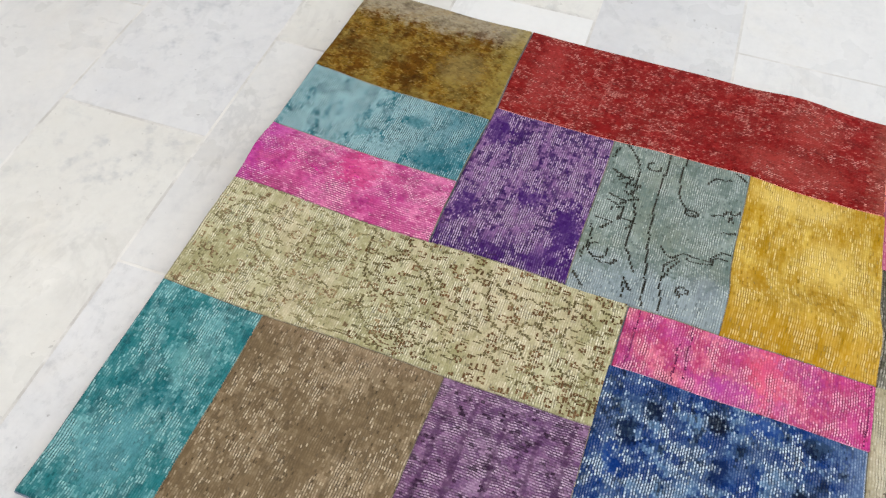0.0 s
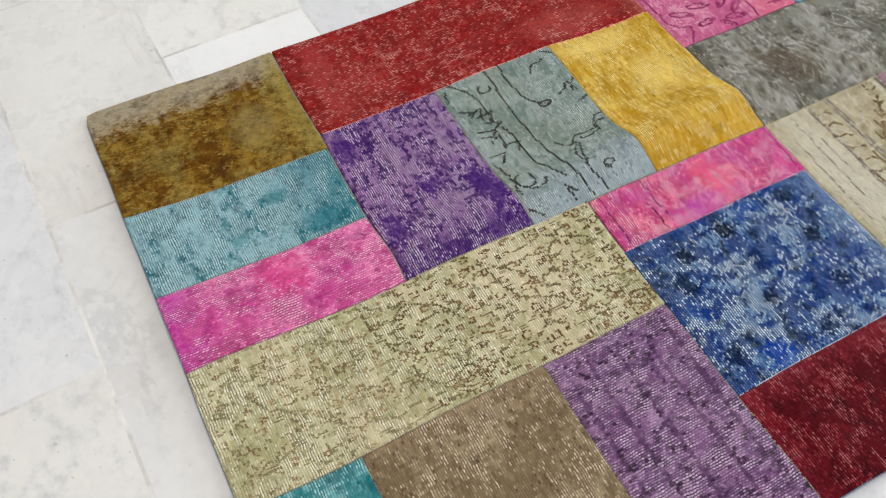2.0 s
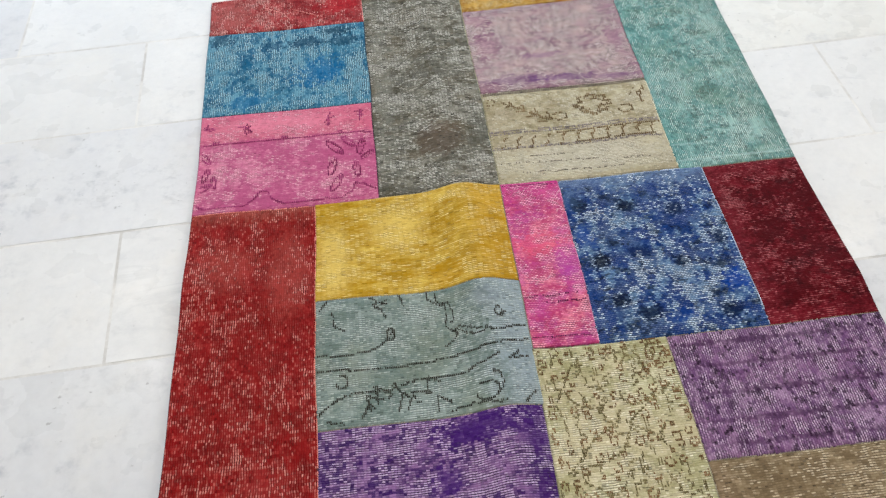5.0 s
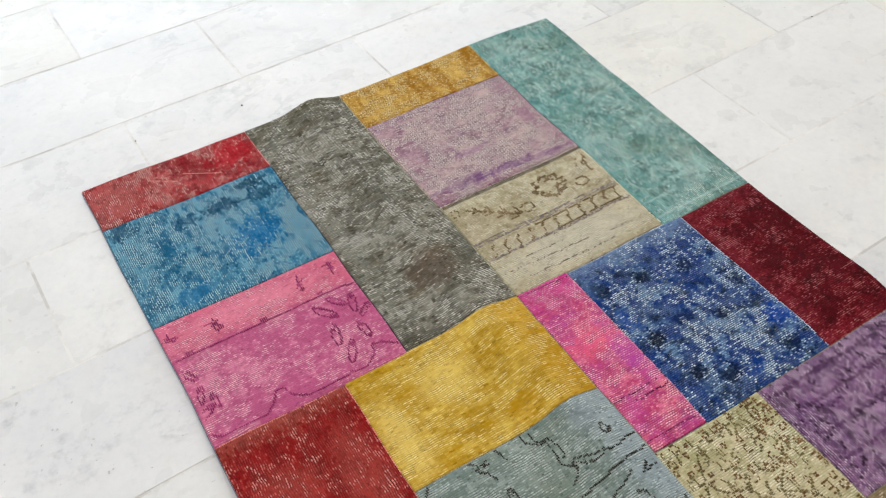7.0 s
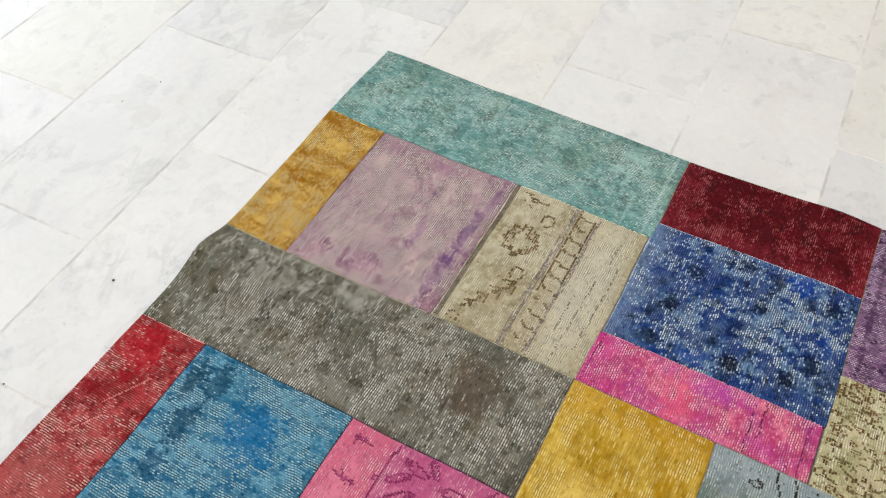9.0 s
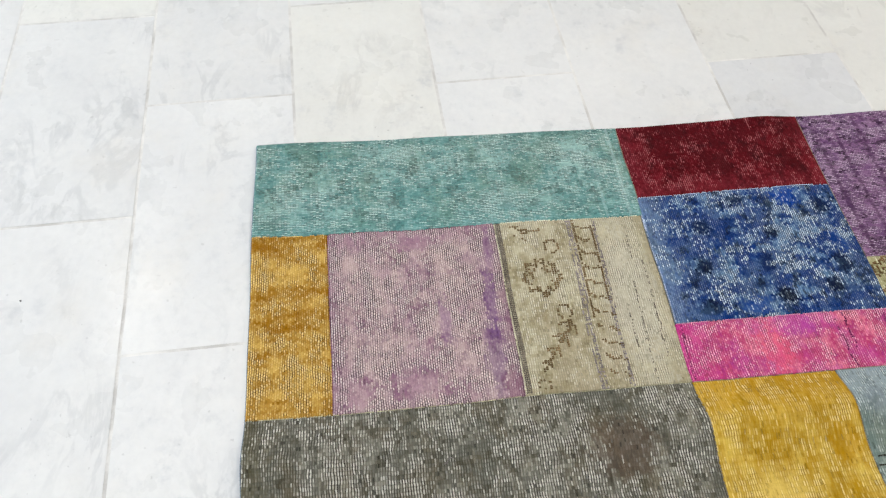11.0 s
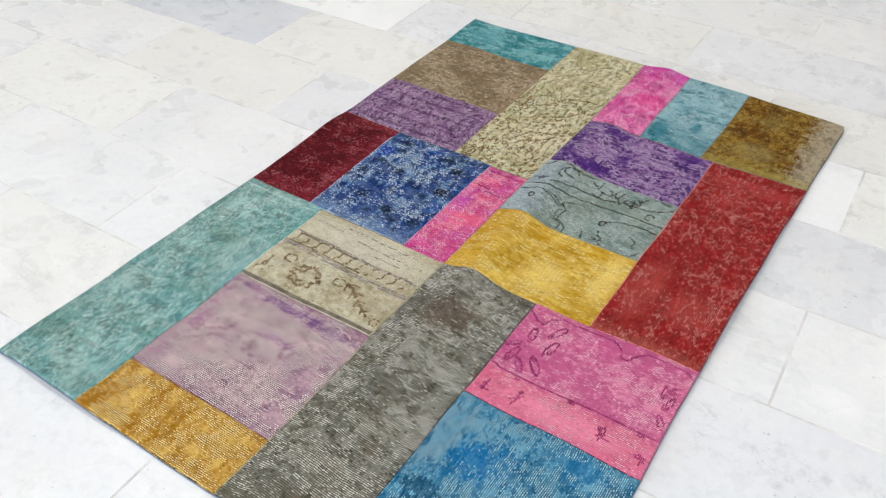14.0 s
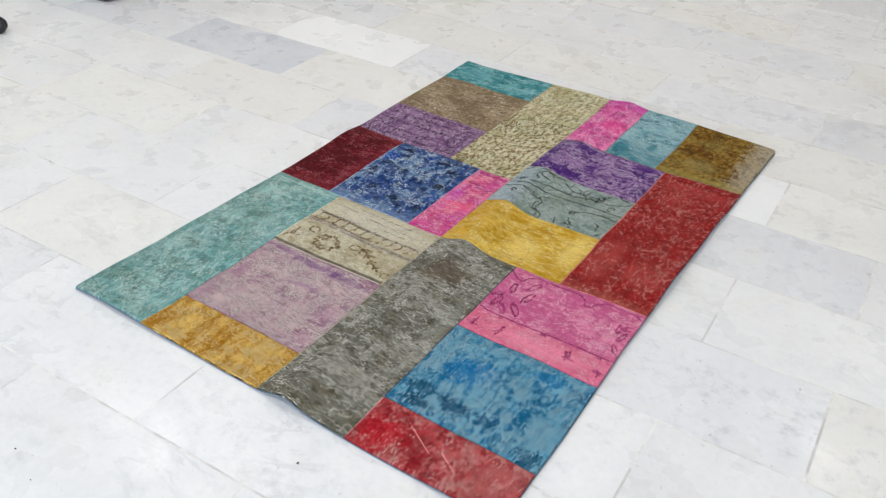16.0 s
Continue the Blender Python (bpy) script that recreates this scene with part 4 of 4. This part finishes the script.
knots("magenta", [curve([(0.62, 1.765), (0.65, 1.74), (0.67, 1.70), (0.66, 1.66)], 0.003), arc(0.69, 1.60, 0.012, 0.02, 0, 200)], motif_wool("motif_deep_pink", C(166, 44, 118)), (0.0030, 0.0044), 0.6, "faint deep pink traces")
# loose thread ends on the surface
THREAD_ENDS = {"red": (RED_THREAD, [(1.185, 1.02, 150)]), "violet": (FLECK, [(0.612, 1.34, 200), (0.64, 1.43, 300)]),
               "grey": (STRIPE, [(0.70, 0.30, 60), (0.78, 0.52, 130)]), "navy": (STRIPE, [(0.42, 0.80, 120)]), "rose_red": (RED_THREAD, [(0.90, 0.02, 200)])}
for name, (material, ends) in THREAD_ENDS.items():
    for tx, ty, turn in ends:
        bm = bmesh.new()
        prev = None
        for k in range(10):
            u = k / 9
            a = radians(turn + 70 * math.sin(2.6 * u + tx * 9))
            px, py = tx + 0.018 * u * math.cos(a), ty + 0.018 * u * math.sin(a)
            lift = 0.0010 + 0.0022 * math.sin(math.pi * u)
            side = (-math.sin(a) * 0.0006, math.cos(a) * 0.0006)
            ring = [bm.verts.new(on_rug(px + side[0], py + side[1], lift)), bm.verts.new(on_rug(px, py, lift + 0.0008)), bm.verts.new(on_rug(px - side[0], py - side[1], lift))]
            if prev:
                for q in range(3):
                    bm.faces.new((prev[q], prev[(q + 1) % 3], ring[(q + 1) % 3], ring[q]))
            prev = ring
        part("loose_thread", bm, material, PATCH[name], smooth=True)

# ---- seam stitching along two sides of each piece ----
SEAM_TONE = {"blue": C(20, 52, 74), "pink": C(60, 30, 56), "beige": C(196, 188, 164), "navy": C(150, 160, 178), "hot_pink": C(186, 120, 150), "grey": C(150, 146, 120), "mauve": C(120, 82, 96)}
for name, (x0, x1, y0, y1) in PLAN.items():
    tone = SEAM_TONE.get(name, {"red": C(206, 120, 108), "rose_red": C(214, 130, 128), "pale_teal": C(70, 104, 100), "ochre": C(206, 160, 90)}.get(name, C(120, 112, 96)))
    verts, faces = [], []
    rng = random.Random(name)
    runs = []
    if x0 > 0.01:
        runs.append(((x0, y0 + 0.003), (x0, y1 - 0.003)))
    if y0 > 0.01:
        runs.append(((x0 + 0.003, y0), (x1 - 0.003, y0)))
    hem = 0.0085
    if x0 < 0.01:
        runs.append(((hem, y0 + 0.003), (hem, y1 - 0.003)))
    if x1 > RUG_X - 0.01:
        runs.append(((RUG_X - hem, y0 + 0.003), (RUG_X - hem, y1 - 0.003)))
    if y0 < 0.01:
        runs.append(((x0 + 0.003, hem), (x1 - 0.003, hem)))
    if y1 > RUG_Y - 0.01:
        runs.append(((x0 + 0.003, RUG_Y - hem), (x1 - 0.003, RUG_Y - hem)))
    for (ax, ay), (bx, by) in runs:
        high = 0.0014 if hem in (ax, ay) or RUG_X - hem == ax or RUG_Y - hem == ay else 0.0
        n = int(math.hypot(bx - ax, by - ay) / 0.0042)
        for k in range(n):
            if rng.random() < 0.12:
                continue
            cx, cy = ax + (bx - ax) * (k + 0.5) / n, ay + (by - ay) * (k + 0.5) / n
            dx, dy = ((bx - ax), (by - ay))
            d = math.hypot(dx, dy)
            dx, dy = dx / d, dy / d
            w, l = 0.0007, rng.uniform(0.0014, 0.0021)
            k0 = len(verts)
            for dz in (-0.0026, -0.0011):
                for s1, s2 in ((-1, -1), (1, -1), (1, 1), (-1, 1)):
                    px = cx + s1 * l * dx + s2 * w * -dy + 0.0005 * s1 * -dy
                    py = cy + s1 * l * dy + s2 * w * dx + 0.0005 * s1 * dx
                    verts.append(on_rug(px, py, dz + high))
            faces += [(k0 + 4, k0 + 5, k0 + 6, k0 + 7)] + [(k0 + a, k0 + (a + 1) % 4, k0 + 4 + (a + 1) % 4, k0 + 4 + a) for a in range(4)]
    if verts:
        me = bpy.data.meshes.new("seam_stitching")
        me.from_pydata(verts, [], faces)
        me.materials.append(motif_wool("seam_thread", tone))
        ob = new("seam_stitching", me)
        ob.parent = PATCH[name]
        ob["kind"] = "stuff"

# ---- folded rugs in a pile, and a castor, further off ----
def folded_rug(length, depth, thick):
    """A rug folded in four; the rounded folds lie along its long side."""
    bm = bmesh.new()
    rows = []
    for j in range(9):
        y = length * j / 8
        ring = []
        for k in range(28):
            a = 2 * math.pi * k / 28
            cx, sz = math.cos(a), math.sin(a)
            x = -depth / 2 + math.copysign(abs(cx) ** 0.25, cx) * depth / 2
            z = thick / 2 + math.copysign(abs(sz) ** 0.55, sz) * thick / 2
            ring.append(bm.verts.new((x + 0.004 * noise.noise((y * 6, k * 0.3, thick * 90)), y, z)))
        rows.append(ring)
    for r0, r1 in zip(rows, rows[1:]):
        for k in range(28):
            bm.faces.new((r0[k], r0[(k + 1) % 28], r1[(k + 1) % 28], r1[k]))
    bm.faces.new(rows[0])
    bm.faces.new(rows[-1][::-1])
    return bm


def pile_wool(name, a, b):
    m = Mat(name)
    m.set(Base_Color=m.mix(m.ramp(m.noise(m.pos, 60, 4), 0.4, 0.6), a, b), Roughness=0.9)
    m.bump(m.noise(m.pos, 500, 2), 0.5, 0.002)
    return m.mat


LAYER = pile_wool("pale_blue_backing", C(128, 152, 168), C(176, 192, 200))
z = 0.0
for k, (a, b, label) in enumerate(((C(62, 50, 44), C(96, 80, 70), "dark brown"), (C(54, 44, 40), C(84, 70, 62), "blackish brown"), (C(52, 66, 96), C(90, 104, 130), "dull blue"), (C(96, 70, 56), C(130, 104, 84), "reddish brown"))):
    h = (0.052, 0.046, 0.044, 0.05)[k]
    pile = tagged(new("folded_rug"), f"{label} folded rug lying in a pile on the floor", "rug", group="pile of folded rugs")
    part("folded_body", folded_rug(0.98, 0.72, h), pile_wool("folded_rug_pile", a, b), pile, smooth=True)
    for q in range(3):
        bm = bmesh.new()
        zz = h * (0.24 + 0.26 * q)
        box(bm, -0.69 + 0.01 * q, -0.022 - 0.008 * (q == 1), -0.006, 0.02, zz - h * 0.075, zz + h * 0.075)
        part("fold_edge", bevel(bm, 0.002, 2), LAYER, pile, "pale blue backing at the fold's edge")
    pile.matrix_basis = pose(-1.595 - 0.006 * k, 1.372 + 0.004 * k, z, 0, 0, 1.5 - 1.2 * k)
    z += h + 0.0006

BLACK = plain("black_plastic", C(24, 24, 26), 0.45)
STEEL = plain("dull_steel", C(120, 120, 122), 0.35, 0.9)
castor = tagged(new("castor"), "black twin-wheel furniture castor standing on the floor", "castor")
for side in (-1, 1):
    bm = bmesh.new()
    cylinder(bm, 0.029, 0.029, -0.009, 0.009, 28)
    bevel(bm, 0.003, 2)
    bm.transform(Matrix.Translation((0, side * 0.0125, 0.029)) @ Matrix.Rotation(math.pi / 2, 4, "X"))
    part("wheel", bm, BLACK, castor, smooth=True)
bm = bmesh.new()
box(bm, -0.026, 0.020, -0.0032, 0.0032, 0.030, 0.064)
part("fork", bevel(bm, 0.002, 1), BLACK, castor)
bm = bmesh.new()
cylinder(bm, 0.0055, 0.0055, 0.062, 0.10, 16, (-0.012, 0))
part("stem", bm, STEEL, castor, "dull steel stem")
castor.matrix_basis = pose(-1.635, 0.885, 0, 0, 0, 40)

# ---- floor tiles, nearest as pieces ----
TURN, ORIGIN = 2.0, (1.303, 1.326)
TILE_L, TILE_W, JOINT = 0.6, 0.301, 0.0036
lay = pose(ORIGIN[0], ORIGIN[1], 0, 0, 0, TURN)
TONES = {(2, -1): "pale", (-2, -1): "white", (-1, 0): "white", (-2, -2): "white", (-4, -1): "white", (4, -1): "pale", (4, -2): "pale", (0, -1): "clear", (-1, -1): "pale", (-3, -1): "pale", (-2, 0): "white", (-3, 0): "cream", (-4, 0): "white", (0, -4): "grey", (0, -5): "pale",
         (1, -4): "clear", (1, -3): "pale", (-1, -3): "pale", (0, 0): "cream", (1, 0): "cream", (1, -1): "cream", (-2, -4): "cream", (-1, -4): "cream", (0, -3): "cream"}


def tile_mesh(length):
    bm = bmesh.new()
    box(bm, JOINT / 2, length - JOINT / 2, JOINT / 2, TILE_W - JOINT / 2, -0.012, 0.0)
    top = [e for e in bm.edges if all(v.co.z > -0.001 for v in e.verts)]
    bmesh.ops.bevel(bm, geom=top, offset=0.0010, segments=2, affect="EDGES")
    return mesh_of("tile", bm, MARBLE["white"])


whole = tile_mesh(TILE_L)
rng = random.Random(5)
far_tiles = {tone: ([], []) for tone in MARBLE}
for row in range(-19, 19):
    for col in range(-12, 10):
        u = TILE_L * col + (0.3 if row % 2 else 0.0)
        v = TILE_W * row
        centre = lay @ Vector((u + 0.3, v + 0.15, 0))
        if not (ROOM_W - 0.28 < centre.x < ROOM_E + 0.28 and ROOM_S - 0.13 < centre.y < ROOM_N + 0.13):
            continue
        tone = TONES.get((row, col)) or rng.choices(("white", "cream", "pale", "grey"), (6, 2.0, 1.4, 0.3 if centre.y > 2.6 or centre.x < -1 else 0.0))[0]
        if -2.4 < centre.x < 2.6 and -1.5 < centre.y < 4.2:
            ob = new("tile", whole)
            ob.parent = floor
            ob.matrix_basis = lay @ pose(u, v, rng.uniform(-0.0004, 0.0003))
            ob.material_slots[0].link = "OBJECT"
            ob.material_slots[0].material = MARBLE[tone]
        else:
            verts, faces = far_tiles[tone]
            k = len(verts)
            j = JOINT / 2
            cut = [lay @ Vector((u + a, v + b, z)) for z in (-0.012, 0.0) for a, b in ((j, j), (TILE_L - j, j), (TILE_L - j, TILE_W - j), (j, TILE_W - j))]
            verts += [Vector((min(max(c.x, ROOM_W + 0.004), ROOM_E - 0.004), min(max(c.y, ROOM_S + 0.004), ROOM_N - 0.004), c.z)) for c in cut]
            faces += [(k + 4, k + 5, k + 6, k + 7)] + [(k + a, k + (a + 1) % 4, k + 4 + (a + 1) % 4, k + 4 + a) for a in range(4)]
for tone, (verts, faces) in far_tiles.items():
    if verts:
        me = bpy.data.meshes.new("outer_tiles")
        me.from_pydata(verts, [], faces)
        me.materials.append(MARBLE[tone])
        ob = new("outer_tiles", me)
        ob.parent = floor
        ob["kind"] = "stuff"

# ---- crumbs and lint on the floor ----
LINT = plain("dark_lint", C(62, 58, 56), 0.9)
CRUMBS = [(0.80, -0.10, 0.0026), (1.05, -0.11, 0.0016), (0.33, -0.39, 0.0018), (0.42, -0.42, 0.0014), (-0.59, 0.355, 0.0020)]
rng = random.Random(77)
for cx, cy, size in CRUMBS:
    bm = bmesh.new()
    bmesh.ops.create_icosphere(bm, subdivisions=2, radius=size)
    for v in bm.verts:
        v.co *= rng.uniform(0.75, 1.25)
        v.co.z = max(v.co.z * 0.6, -size * 0.35)
    low = min(v.co.z for v in bm.verts)
    crumb = part("crumb", bm, LINT, smooth=True)
    tagged(crumb, "tiny dark crumb of lint on the marble floor", "crumb", group="crumbs on the floor")
    crumb.matrix_basis = pose(cx, cy, -low, 0, 0, rng.uniform(0, 360))
